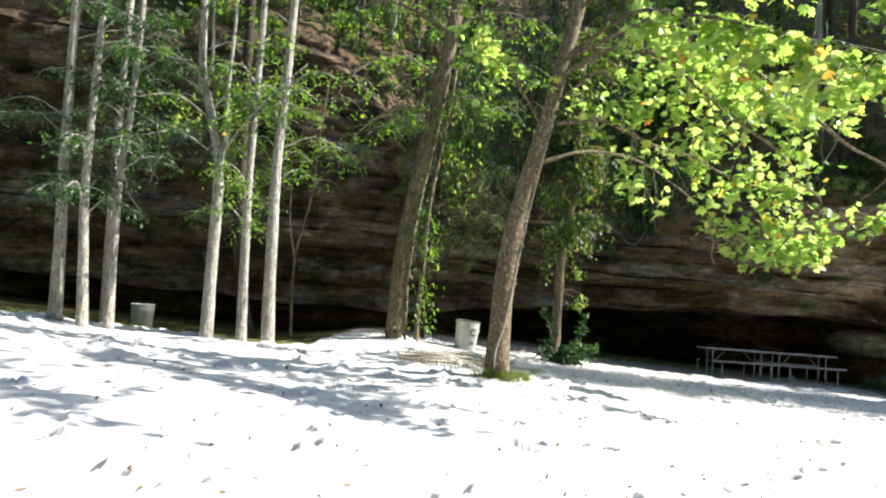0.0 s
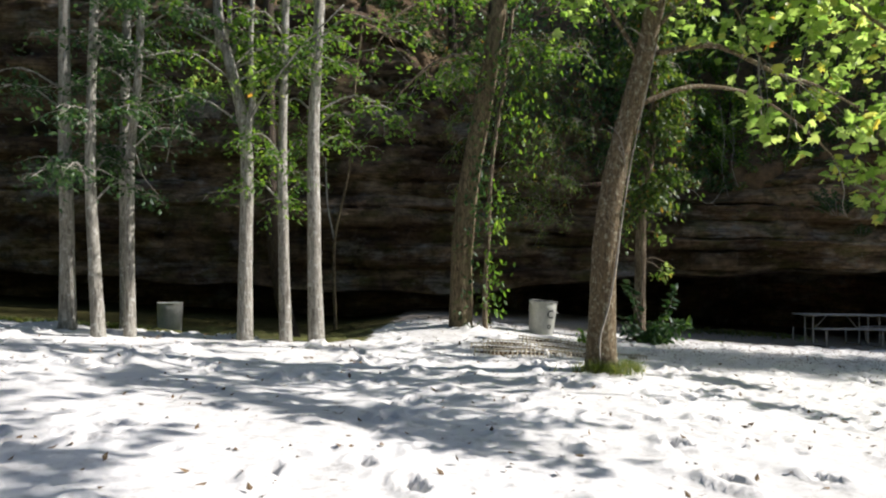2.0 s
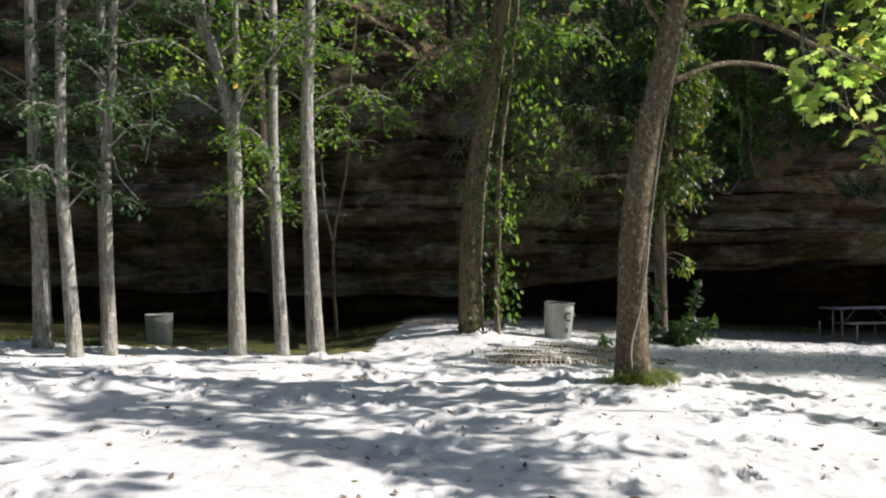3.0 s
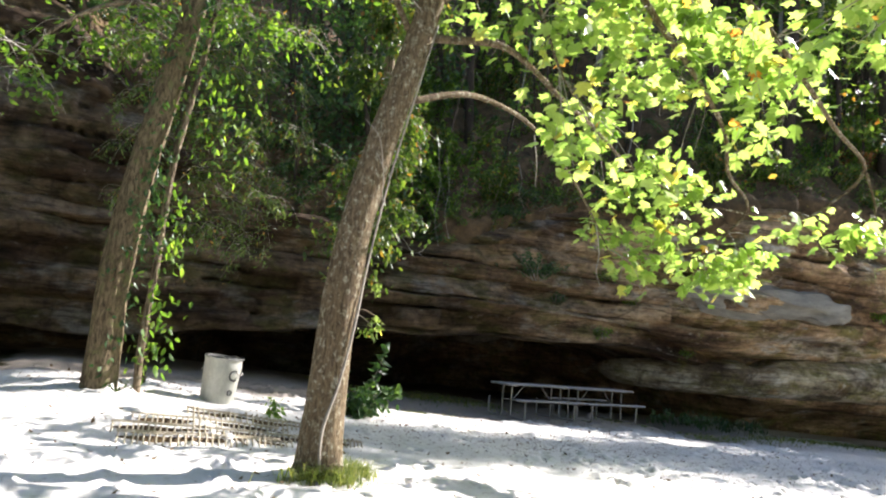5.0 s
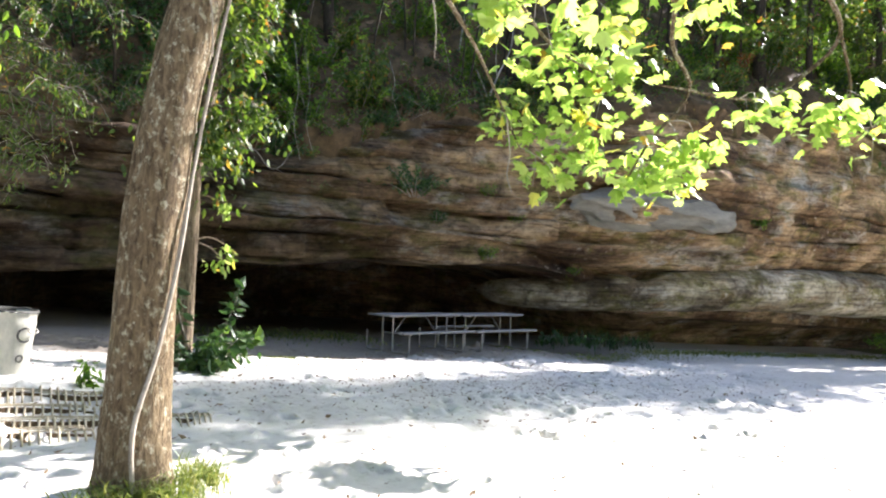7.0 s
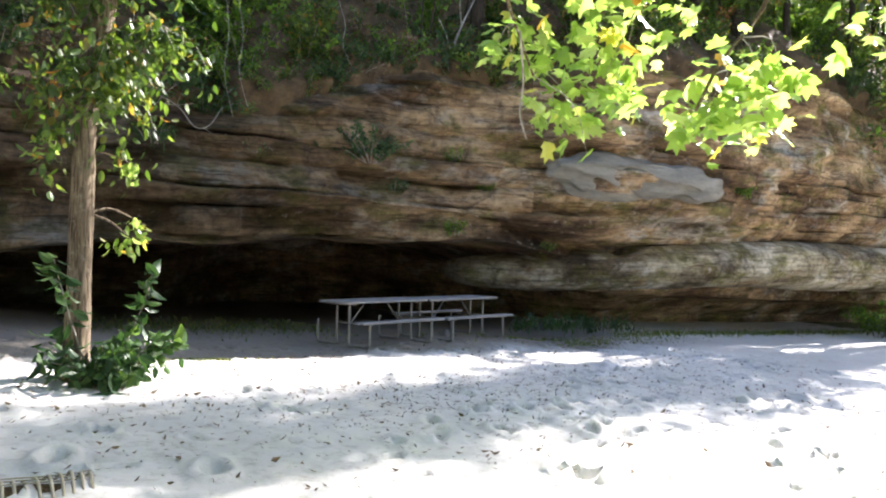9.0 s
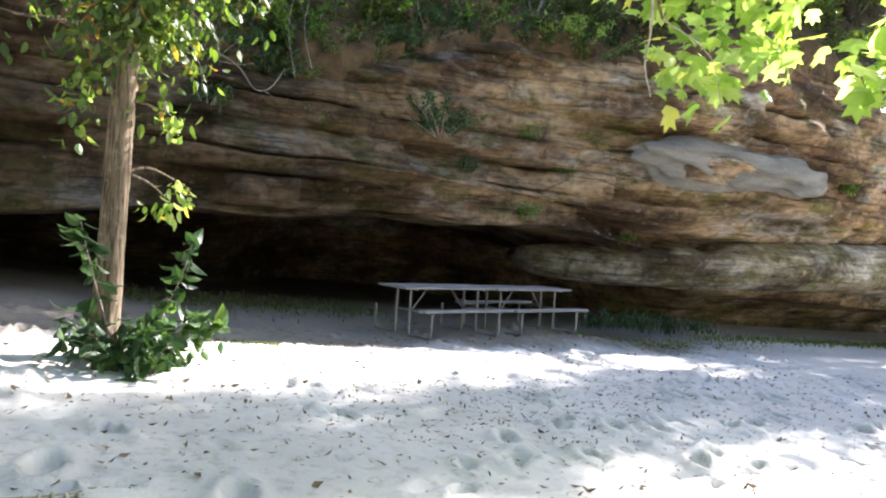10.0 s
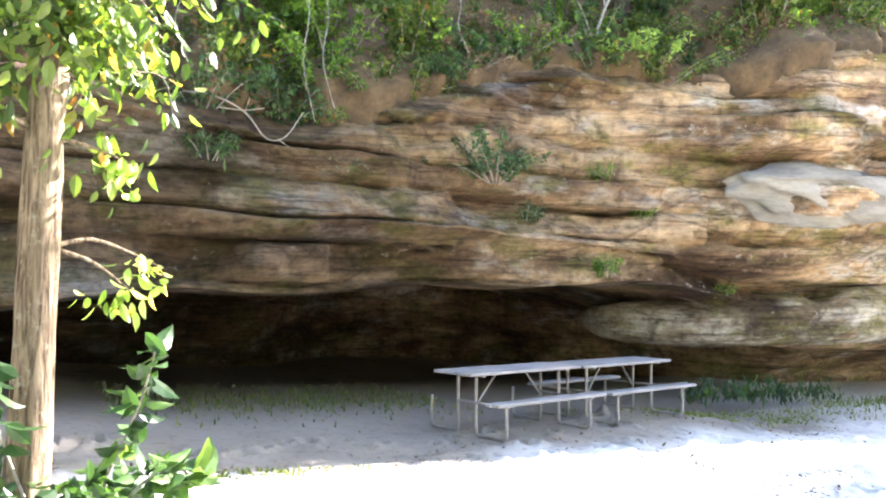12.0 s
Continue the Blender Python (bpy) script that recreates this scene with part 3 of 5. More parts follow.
    inner = leaf_clumps(t, [(5.41, 14.53, 3.04), (5.05, 14.61, 3.0), (4.0, 11.82, 3.21), (4.47, 12.12, 3.26), (4.08, 10.65, 3.68), (3.29, 11.57, 2.98), (2.83, 11.61, 3.13), (3.15, 12.2, 3.68), (2.94, 11.91, 3.39), (2.89, 12.16, 4.35), (3.65, 12.5, 3.78)], paths[:6], 13, 0.17)
    side = leaf_clumps(t, [(5.74, 12.40, 4.04), (5.20, 11.60, 4.06), (6.10, 12.60, 3.86), (4.80, 10.90, 4.35), (5.06, 11.00, 4.32), (5.43, 10.60, 4.68), (5.99, 12.10, 2.91), (6.49, 12.00, 3.00), (6.83, 11.90, 2.91), (7.18, 11.80, 2.78), (6.98, 11.70, 3.08), (7.37, 11.60, 2.96), (7.70, 11.50, 3.26), (4.51, 11.20, 4.68), (5.17, 10.80, 4.82)], paths[3:6], 17, 0.17)
    crown(t, np.concatenate((sprays(s, e, 17, 0.09, 0.2), upper, inner, side)), 0.165, "lobed", LEAF_SUNNY)
    # the low boughs whose leaves hang nearest to the path, leaf by leaf
    one, faces = SHAPES["lobed"]
    me = bpy.data.meshes.new("leaf")
    me.from_pydata([tuple(v) for v in one], [], faces)
    me.materials.append(LEAF_SUNNY)
    low = leaf_clumps(t, [(4.63, 14.20, 4.06), (5.37, 14.40, 3.59), (6.16, 14.30, 3.74), (6.46, 14.00, 3.59), (5.70, 14.50, 2.84), (6.00, 14.60, 2.48), (6.39, 14.40, 3.17), (4.74, 14.00, 4.31), (5.67, 14.10, 4.07), (6.25, 14.50, 2.83)], paths[:2], 21, 0.2)
    tail = leaf_clumps(t, [(5.92, 13.30, 2.37), (6.39, 13.30, 2.35), (6.60, 13.20, 2.73), (6.19, 13.30, 2.58)], [paths[3]], 20, 0.14)
    crown(t, np.concatenate((low, tail)) + rng.normal(0, 0.1, (len(low) + len(tail), 3)), 0.165, "lobed", LEAF_SUNNY, "inner_leaves")
    pts = np.concatenate((low, tail)) - np.array(at)
    turns = leaf_turns(len(pts))
    for p, r in list(zip(pts, turns))[:298]:
        ob = new("leaf", me)
        ob.parent = t
        size = 0.18 * rng.uniform(0.65, 1.2)
        ob.matrix_local = Matrix.Translation(p) @ Matrix([list(map(float, row)) for row in r]).to_4x4() @ Matrix.Scale(size, 4)
    # bare twigs that hang below the boughs
    for pts in ([(5.02, 14.30, 2.98), (5.17, 14.40, 2.62), (5.14, 14.40, 2.38), (5.22, 14.40, 2.19)], [(3.50, 13.50, 3.81), (3.57, 13.50, 3.48), (3.57, 13.50, 3.20)]):
        limb(t, pts, (0.01, 0.004), TWIG, 3, "bare_twig")
    # pale vine up the trunk
    bm = bmesh.new()
    line = [(0.0, 1.04, 0.25, -100), (0.45, 1.04, 0.215, -105), (0.9, 1.055, 0.198, -75), (1.4, 1.08, 0.192, -50), (2.0, 1.13, 0.188, -28), (2.8, 1.26, 0.182, -25), (3.6, 1.445, 0.175, -35), (4.4, 1.64, 0.17, -45)]
    path = spline([(x + r * math.cos(radians(a)), 12.6 + r * math.sin(radians(a)), z) for z, x, r, a in line], 6)
    tube(bm, [p - Vector(at) for p in path], (0.015, 0.009), 6, 0.4)
    part("vine_stem", bm, TWIG, t, "pale twisting vine stem")
    for a, b, c in (((1.32, 12.42, 2.9), (1.22, 12.3, 3.15), (1.06, 12.3, 3.3)), ((1.34, 12.42, 2.6), (1.28, 12.28, 2.85), (1.2, 12.28, 3.0)),
                    ((1.30, 12.64, 2.3), (1.37, 12.8, 2.26), (1.42, 12.98, 2.22)), ((1.27, 12.64, 1.95), (1.32, 12.78, 1.9), (1.36, 12.92, 1.91)), ((1.6, 12.5, 4.5), (1.35, 12.4, 4.6), (1.2, 12.4, 4.45)), ((1.24, 12.64, 1.6), (1.29, 12.75, 1.58), (1.33, 12.86, 1.61))):
        bm = bmesh.new()
        tube(bm, [p - Vector(at) for p in spline([a, b, c], 4)], (0.006, 0.003), 5)
        part("bare_twig", bm, TWIG, t)
    return t


# ---- the stand of slender trees ----
def slender_tree(points, radius, label, leaf_count, low, reach, mat=None):
    at = G(points[0][0], points[0][1])
    pts = [(p[0], p[1], p[2] + at[2]) for p in points]
    t = tree("slender_tree", at, label, pts, (radius, radius * 0.55), BARK_GREY, 10, 6, 0.10, 0.3)
    tagged(t, group="slender trees on the sand's edge")
    paths = []
    for k in range(14):
        h = low + (9.5 - low) * rng.uniform(0, 1) ** 0.8
        f = min(0.999, (h + 0.1) / (points[-1][2] + 0.1))
        line = spline(pts, 6)
        a = line[int(f * (len(line) - 1))]
        ang = rng.uniform(0, 2 * math.pi)
        r = reach * rng.uniform(0.5, 1.2)
        d = Vector((math.cos(ang), math.sin(ang), 0))
        paths.append(limb(t, [a, a + d * r * 0.5 + Vector((0, 0, 0.35)), a + d * r + Vector((0, 0, 0.15))], (0.022, 0.006), BARK_GREY, 3))
    s, e = twigs_along(paths, 8, 0.5, 0.3, 0.35)
    twig_mesh(t, s, e, 0.006, TWIG, 0.05)
    crown(t, sprays(s, e, leaf_count, 0.11, 0.1), 0.105, "oval", mat or LEAF_GREEN)
    return t, paths


def slender_trees():
    tall = 11.0
    slender_tree([(-6.98, 14, -0.1), (-7.0, 14, 1.4), (-7.05, 14, 2.8), (-7.08, 14, 5.2), (-7.1, 14, tall)], 0.125, "slender pale-barked tree standing in low green grass", 19, 4.2, 1.4, LEAF_DEEP)
    slender_tree([(-6.1, 13.2, -0.1), (-6.19, 13.2, 1.4), (-6.25, 13.2, 2.6), (-6.2, 13.2, 5.2), (-6.1, 13.3, tall)], 0.095, "slender grey tree with blotched bark and deep green leaves", 19, 3.9, 1.1, LEAF_DEEP)
    slender_tree([(-5.82, 13.6, -0.1), (-5.84, 13.6, 1.4), (-5.83, 13.6, 2.8), (-5.7, 13.6, 4.6), (-5.6, 13.6, tall)], 0.085, "thin sunlit tree with bare snapped side twigs", 17, 4.2, 1.3, LEAF_DEEP)
    snapped = bpy.data.objects[[o.name for o in bpy.data.objects if o.name.startswith("slender_tree")][-1]]
    for pts in ([(-5.82, 13.55, 3.3), (-5.68, 13.5, 3.0), (-5.6, 13.5, 2.75), (-5.35, 13.5, 2.45)], [(-5.7, 13.55, 4.3), (-5.2, 13.5, 4.0), (-5.15, 13.5, 3.5), (-5.25, 13.5, 2.95)], [(-5.2, 13.5, 3.3), (-5.35, 13.5, 3.4), (-5.4, 13.5, 3.5)]):
        limb(snapped, pts, (0.014, 0.005), TWIG, 4, "snapped_twig")
    slender_tree([(-6.36, 14.7, -0.1), (-6.42, 14.7, 2.8), (-6.4, 14.7, 5.0), (-6.3, 14.7, tall)], 0.10, "shaded dark grey tree behind thinner trunks", 14, 4.5, 1.4, LEAF_DEEP)
    t, _ = slender_tree([(-4.2, 14, -0.1), (-4.19, 14, 1.5), (-4.2, 14, 3.1), (-4.48, 14, 4.4), (-4.66, 14, 5.3), (-4.8, 14, tall)], 0.115, "white-barked forked tree on the sand's edge", 16, 3.9, 1.4)
    for pts, r in (([(-4.19, 14, 3.35), (-4.08, 13.95, 4.0), (-4.12, 13.95, 4.8), (-4.08, 13.95, 5.9), (-4.0, 14, 9.0)], 0.06), ([(-4.12, 13.97, 3.7), (-3.9, 13.85, 4.0), (-3.3, 13.7, 4.7), (-2.6, 13.5, 5.3)], 0.03),
                   ([(-4.55, 14, 4.9), (-4.45, 13.95, 5.3), (-4.5, 13.95, 6.5)], 0.05)):
        limb(t, pts, (r, r * 0.4), BARK_GREY)
    # low sunlit fans of leaves on the forked tree
    c = np.array([(-4.75, 13.8, 4.15)]) + rng.normal(0, 1, (130, 3)) * (0.22, 0.25, 0.09)
    d = np.array([(-3.95, 13.7, 4.2)]) + rng.normal(0, 1, (110, 3)) * (0.18, 0.25, 0.12)
    crown(t, np.concatenate((c, d)), 0.12, "oval", LEAF_SUNNY, "low_leaf_fan")
    slender_tree([(-3.62, 14.26, -0.1), (-3.66, 14.26, 1.5), (-3.69, 14.26, 2.9), (-3.66, 14.26, 4.8), (-3.6, 14.3, tall)], 0.095, "slender blotched tree with leafy shoots", 18, 3.4, 0.9)
    slender_tree([(-3.18, 14.5, -0.1), (-3.22, 14.5, 1.5), (-3.24, 14.5, 3.4), (-3.16, 14.5, 5.4), (-3.0, 14.5, tall)], 0.125, "straight pale-barked tree on the sand's edge", 14, 4.6, 1.1)
    # thin crooked sapling far behind; its darker bark paints in the shade
    t = tree("thin_sapling", G(-3.8, 20), "thin crooked grey sapling in the shade", [(-3.78, 20, -0.5), (-3.84, 20, 1.2), (-3.8, 20, 2.2), (-3.5, 20, 3.6), (-3.4, 20, 5.2), (-3.2, 20, 7)], (0.045, 0.022), BARK_MOSSY, 8, 5, 0.1, 0.2)
    limb(t, [(-3.82, 20, 1.9), (-4.0, 20, 2.8), (-4.05, 20, 3.9)], (0.03, 0.012), BARK_GREY)
    tree("dark_trunk", G(-4.6, 17.5), "dark leaning trunk standing in the shade", [(-4.1, 17.5, -0.6), (-4.5, 17.5, 1.0), (-4.7, 17.5, 3.0), (-4.8, 17.5, 9.0)], (0.17, 0.10), BARK_DARK, 10, 5, 0.1, 0.3)


# ---- the vine-hung tree and its neighbours ----
def vine_tree():
    at = G(-0.85, 16.6)
    t = tree("vine_hung_tree", at, "thick leaning tree hung with leafy green vines",
             [(-0.88, 16.6, -0.05), (-0.86, 16.6, 0.8), (-0.83, 16.6, 1.8), (-0.70, 16.6, 3.0), (-0.46, 16.6, 4.4), (-0.27, 16.6, 5.5), (-0.12, 16.6, 6.5), (0.5, 16.6, 11)], (0.225, 0.14), BARK_MOSSY, 18, 7, 0.1, 0.3)
    paths = [limb(t, p, (0.04, 0.01), BARK_RIDGED) for p in (
        [(-0.2, 16.6, 6.0), (-1.0, 16.0, 6.3), (-1.9, 15.4, 5.8), (-2.4, 15.2, 5.0)], [(-0.2, 16.6, 6.3), (0.6, 16.2, 6.6), (1.5, 16.0, 6.2)],
        [(-0.3, 16.6, 5.4), (-1.2, 16.2, 5.2), (-1.9, 16.0, 4.6), (-2.2, 16.0, 4.0)], [(0.0, 16.6, 7.0), (-1.4, 16.4, 7.6), (-2.8, 16.0, 7.0)],
        [(0.1, 16.6, 7.3), (1.2, 16.6, 7.6), (2.4, 16.4, 7.0)], [(0.2, 16.6, 8.0), (-0.6, 16.0, 8.8), (-1.6, 15.6, 8.6)], [(-0.3, 16.6, 5.2), (0.4, 16.3, 5.6), (1.2, 16.3, 5.3)], [(-0.4, 16.6, 4.9), (-0.9, 17.3, 5.3), (-1.6, 17.9, 5.1)], [(0.3, 16.6, 8.6), (1.4, 16.9, 9.2), (2.8, 17.2, 9.0)], [(0.4, 16.6, 9.4), (0.8, 17.6, 10.2), (1.4, 18.8, 10.2)], [(0.5, 16.6, 10), (0.9, 15.7, 11), (1.6, 15.0, 11)])]
    s, e = twigs_along(paths, 20, 0.65, 0.5, 0.1)
    twig_mesh(t, s, e, 0.007, TWIG)
    crown(t, sprays(s, e, 17, 0.1, 0.15), 0.12, "oval", LEAF_GREEN)
    # vine leaves that clothe the trunk and hang beside it
    pts = []
    for h, spread, count in ((0.5, 0.10, 25), (1.6, 0.14, 60), (2.4, 0.16, 100), (3.1, 0.14, 80), (4.2, 0.3, 60), (5.0, 0.4, 110)):
        base = np.array((-0.75 + 0.02 * h + 0.045 * h * h * 0.5, 16.32, h + at[2] - 0.05))
        pts.append(base + rng.normal(0, 1, (count, 3)) * (spread, 0.06, 0.35))
    crown(t, np.concatenate(pts), 0.11, "oval", LEAF_DEEP, "trunk_vine", 1.0, 0.4)
    # slim stem beside it
    at2 = G(-0.38, 16.55)
    v = tree("vine_sapling", at2, "slim sapling wrapped in broad-leaved climbing vine", [(-0.40, 16.5, 0.0), (-0.42, 16.5, 0.8), (-0.36, 16.5, 1.8), (-0.3, 16.5, 3.2), (-0.1, 16.5, 4.6), (0.1, 16.5, 6.2)], (0.055, 0.035), BARK_RIDGED, 9, 6, 0.15, 0.2)
    pts = []
    for k in range(26):
        h = rng.uniform(0.1, 5.6)
        x = -0.3 + 0.03 * h + rng.normal(0.05, 0.05) + (0.3 if h > 3.0 else 0)
        pts.append(np.array((x, 16.4, h + at2[2])) + rng.normal(0, 1, (16, 3)) * (0.13 + (0.16 if h > 3.0 else 0), 0.12, 0.2))
    crown(v, np.concatenate(pts), 0.115, "broad", LEAF_GREEN, "vine_leaves", 1.0, 0.5)
    # feathery drooping boughs between this tree and the next
    f = tree("feathery_tree", G(-0.30, 17.6), "young tree with drooping feathery green boughs", [(-0.30, 17.6, -0.1), (-0.32, 17.6, 1.2), (-0.28, 17.6, 2.6), (-0.2, 17.6, 4.5), (0.0, 17.6, 7.0)], (0.05, 0.02), BARK_DARK, 8, 5, 0.1, 0.2)
    paths = []
    for k in range(26):
        h = 2.3 + 0.15 * k
        d = Vector((rng.uniform(0.7, 2.5) if k % 5 else -0.8, rng.normal(0.8, 0.7), 0))
        a = Vector((-0.27, 17.6, h))
        paths.append(limb(f, [a, a + d * 0.5 + Vector((0, 0, 0.22)), a + d + Vector((0, 0, -0.2))], (0.014, 0.004), BARK_DARK, 4))
    s, e = twigs_along(paths, 13, 0.5, 0.7, 0.15)
    twig_mesh(f, s, e, 0.004, TWIG)
    crown(f, sprays(s, e, 28, 0.06, 0.12), 0.085, "narrow", LEAF_MIXED, "bough_foliage", 0.7)


def ridged_tree():
    at = G(2.9, 18.4)
    t = tree("ridged_bark_tree", at, "slim tree with ridged tan bark and leafy side shoots",
             [(2.86, 18.4, -0.3), (2.88, 18.4, 0.3), (2.90, 18.4, 1.0), (2.91, 18.4, 1.7), (2.95, 18.4, 2.6), (3.1, 18.4, 3.6), (3.2, 18.4, 5.0), (3.2, 18.4, 8.0)], (0.128, 0.085), BARK_RIDGED, 14, 6, 0.14, 0.25)
    paths = [limb(t, p, (0.016, 0.004), BARK_RIDGED, 4) for p in (
        [(2.98, 18.4, 1.52), (3.2, 18.5, 1.57), (3.45, 18.7, 1.5), (3.7, 18.9, 1.4)], [(3.0, 18.4, 1.5), (3.22, 18.45, 1.42), (3.5, 18.6, 1.2)],
        [(3.0, 18.35, 2.15), (3.2, 18.3, 2.1), (3.4, 18.2, 2.0)], [(2.85, 18.35, 2.2), (2.6, 18.2, 2.3), (2.45, 18.15, 2.15)])]
    s, e = twigs_along(paths, 5, 0.16, 0.5, 0.6)
    crown(t, sprays(s, e, 5, 0.05, 0.06), 0.115, "broad", LEAF_SUNNY, "shoot_foliage", 0.8)
    close = np.concatenate([np.array(c) + rng.normal(0, 1, (n, 3)) * np.array(w) for c, n, w in (((3.15, 18.15, 2.75), 230, (0.30, 0.22, 0.2)), ((2.6, 18.2, 2.8), 230, (0.28, 0.22, 0.25)), ((2.55, 18.2, 2.1), 50, (0.1, 0.1, 0.25)), ((3.25, 18.25, 2.1), 34, (0.12, 0.1, 0.15)), ((3.4, 18.1, 3.2), 120, (0.3, 0.25, 0.2)))])
    crown(t, close, 0.12, "broad", LEAF_MIXED, "low_foliage", 0.9, 0.45)
    ups = []
    for k in range(40):
        h = rng.uniform(2.55, 7.8)
        ang = rng.uniform(0, 2 * math.pi)
        d = Vector((math.cos(ang), math.sin(ang), 0)) * rng.uniform(0.4, 1.1) * (0.7 if h < 3 else 1.0)
        a = Vector((2.95 + 0.1 * (h - 2.6) * 0.7, 18.4, h))
        ups.append(limb(t, [a, a + d * 0.6 + Vector((0, 0, 0.2)), a + d + Vector((0, 0, -0.05))], (0.012, 0.004), BARK_RIDGED, 3))
    s, e = twigs_along(ups, 7, 0.4, 0.5, 0.2)
    twig_mesh(t, s, e, 0.005, TWIG)
    crown(t, sprays(s, e, 22, 0.09, 0.1), 0.125, "broad", LEAF_MIXED, droop=0.8)


def shrub(name, at, label, stems, height, reach, leaf, mat, per, droop=0.6, spread=0.5, shape="oval", group=""):
    t = thing(name, at, label, "shrub", group)
    o = Vector(at)
    bm = bmesh.new()
    pts = []
    for k in range(stems):
        ang = rng.uniform(0, 2 * math.pi)
        r = reach * math.sqrt(rng.uniform(0.05, 1))
        h = height * rng.uniform(0.45, 1.05) * (1 - 0.35 * r / reach)
        a = Vector((math.cos(ang) * 0.08, math.sin(ang) * 0.08, -0.05))
        b = Vector((math.cos(ang) * r, math.sin(ang) * r, h))
        m = a.lerp(b, 0.5) + Vector((0, 0, 0.12 * height))
        path = spline([a, m, b], 4)
        tube(bm, path, (0.010, 0.004), 5)
        for p in path[2:]:
            pts.append(np.array(p) + rng.normal(0, 1, (per, 3)) * leaf * 0.45)
    tagged(part("stem_tangle", bm, TWIG, t), kind="stuff")
    tagged(leaves("foliage", np.concatenate(pts), leaf, shape, mat, t, droop, spread), kind="stuff")
    return t


def woods_tree(at, height, reach, count, mat, size=0.26, low=0.3, lean=0.0, bark=None):
    t = thing("woodland_tree", at, "tall woodland tree with a loose green crown", "tree", "woodland trees round the clearing")
    bm = bmesh.new()
    path = spline([(0, 0, -0.3), (lean * 0.3 + rng.normal(0, 0.1), rng.normal(0, 0.1), height * 0.35), (lean * 0.7, rng.normal(0, 0.15), height * 0.7), (lean, 0, height)], 4)
    r = 0.012 * height + 0.03
    tube(bm, path, (r, r * 0.3), 7, 0.1, 0.2)
    part("trunk", bm, bark or BARK_DARK, t)
    clumps = max(8, count // 45)
    f = rng.uniform(low, 1.05, clumps)
    ang = rng.uniform(0, 2 * np.pi, clumps)
    rad = reach * np.sqrt(rng.uniform(0.02, 1, clumps)) * np.clip(1.35 - f, 0.25, 1)
    c = np.stack((np.cos(ang) * rad + lean * f, np.sin(ang) * rad, f * height), 1)
    pts = (c[:, None, :] + rng.normal(0, 1, (clumps, 45, 3)) * np.array((0.55, 0.55, 0.32)) * (0.16 * reach + 0.25)).reshape(-1, 3)
    tagged(leaves("crown", pts, size, "oval", mat, t), kind="stuff")
    return t


def picnic_table(at, turn, sides=(-1, 1)):
    t = thing("picnic_table", at, "weathered grey picnic table with steel-pipe frame and benches", "table", "picnic tables end to end", "", turn)
    t.rotation_euler = (radians(-1.6), radians(0.9), radians(turn))
    L = 1.905
    for k in range(5):
        bm = bmesh.new()
        box(bm, (0.004 * (k % 2), (k - 2) * 0.1365, 0.74), (L, 0.131, 0.036), None, 0.006)
        part("tabletop_board", bm, BOARD, t)
    for side in sides:
        for k in range(2):
            bm = bmesh.new()
            box(bm, (0.03 * k, side * (0.60 + 0.105 * k), 0.425), (L - 0.06, 0.098, 0.036), None, 0.006)
            part("bench_board", bm, BOARD, t)
    for x in (-0.71, 0.71):
        for side in (-1, 1):
            bm = bmesh.new()
            path = spline([(x, side * 0.164, 0.72), (x, side * 0.164, 0.35), (x, side * 0.168, 0.08), (x, side * 0.22, 0.022), (x, side * 0.42, 0.02), (x, side * 0.63, 0.022), (x, side * 0.682, 0.08), (x, side * 0.685, 0.25), (x, side * 0.685, 0.405)], 5)
            tube(bm, path, (0.021, 0.021), 8)
            part("pipe_leg", bm, STEEL, t)
        for z, low, high in ((0.708, -0.31, 0.31), (0.395, -0.73, 0.73 if len(sides) == 2 else 0.18)):
            bm = bmesh.new()
            box(bm, (x, (low + high) / 2, z), (0.04, high - low, 0.025), None, 0.004)
            part("cross_rail", bm, STEEL, t)
        bm = bmesh.new()
        side = math.copysign(0.164, x)
        tube(bm, [Vector((x, side, 0.36)), Vector((x - math.copysign(0.40, x), side * 0.5, 0.72))], (0.015, 0.015), 6)
        part("diagonal_brace", bm, STEEL, t)
    return t


def text_part(name, words, size, m, mat, parent, shift):
    c = bpy.data.curves.new(name, "FONT")
    c.body, c.size, c.extrude, c.align_x = words, size, 0.002, "CENTER"
    tmp = new(name, c)
    me = bpy.data.meshes.new_from_object(tmp.evaluated_get(bpy.context.evaluated_depsgraph_get()))
    bpy.data.objects.remove(tmp)
    co = np.array([v.co for v in me.vertices])
    r, a0 = shift
    a = a0 + co[:, 0] / r
    rr = r + 0.004 + co[:, 2]
    for v, p in zip(me.vertices, np.stack((rr * np.cos(a), rr * np.sin(a), co[:, 1] + m), 1)):
        v.co = p
    me.materials.append(mat)
    ob = new(name, me)
    ob.parent = parent
    return ob


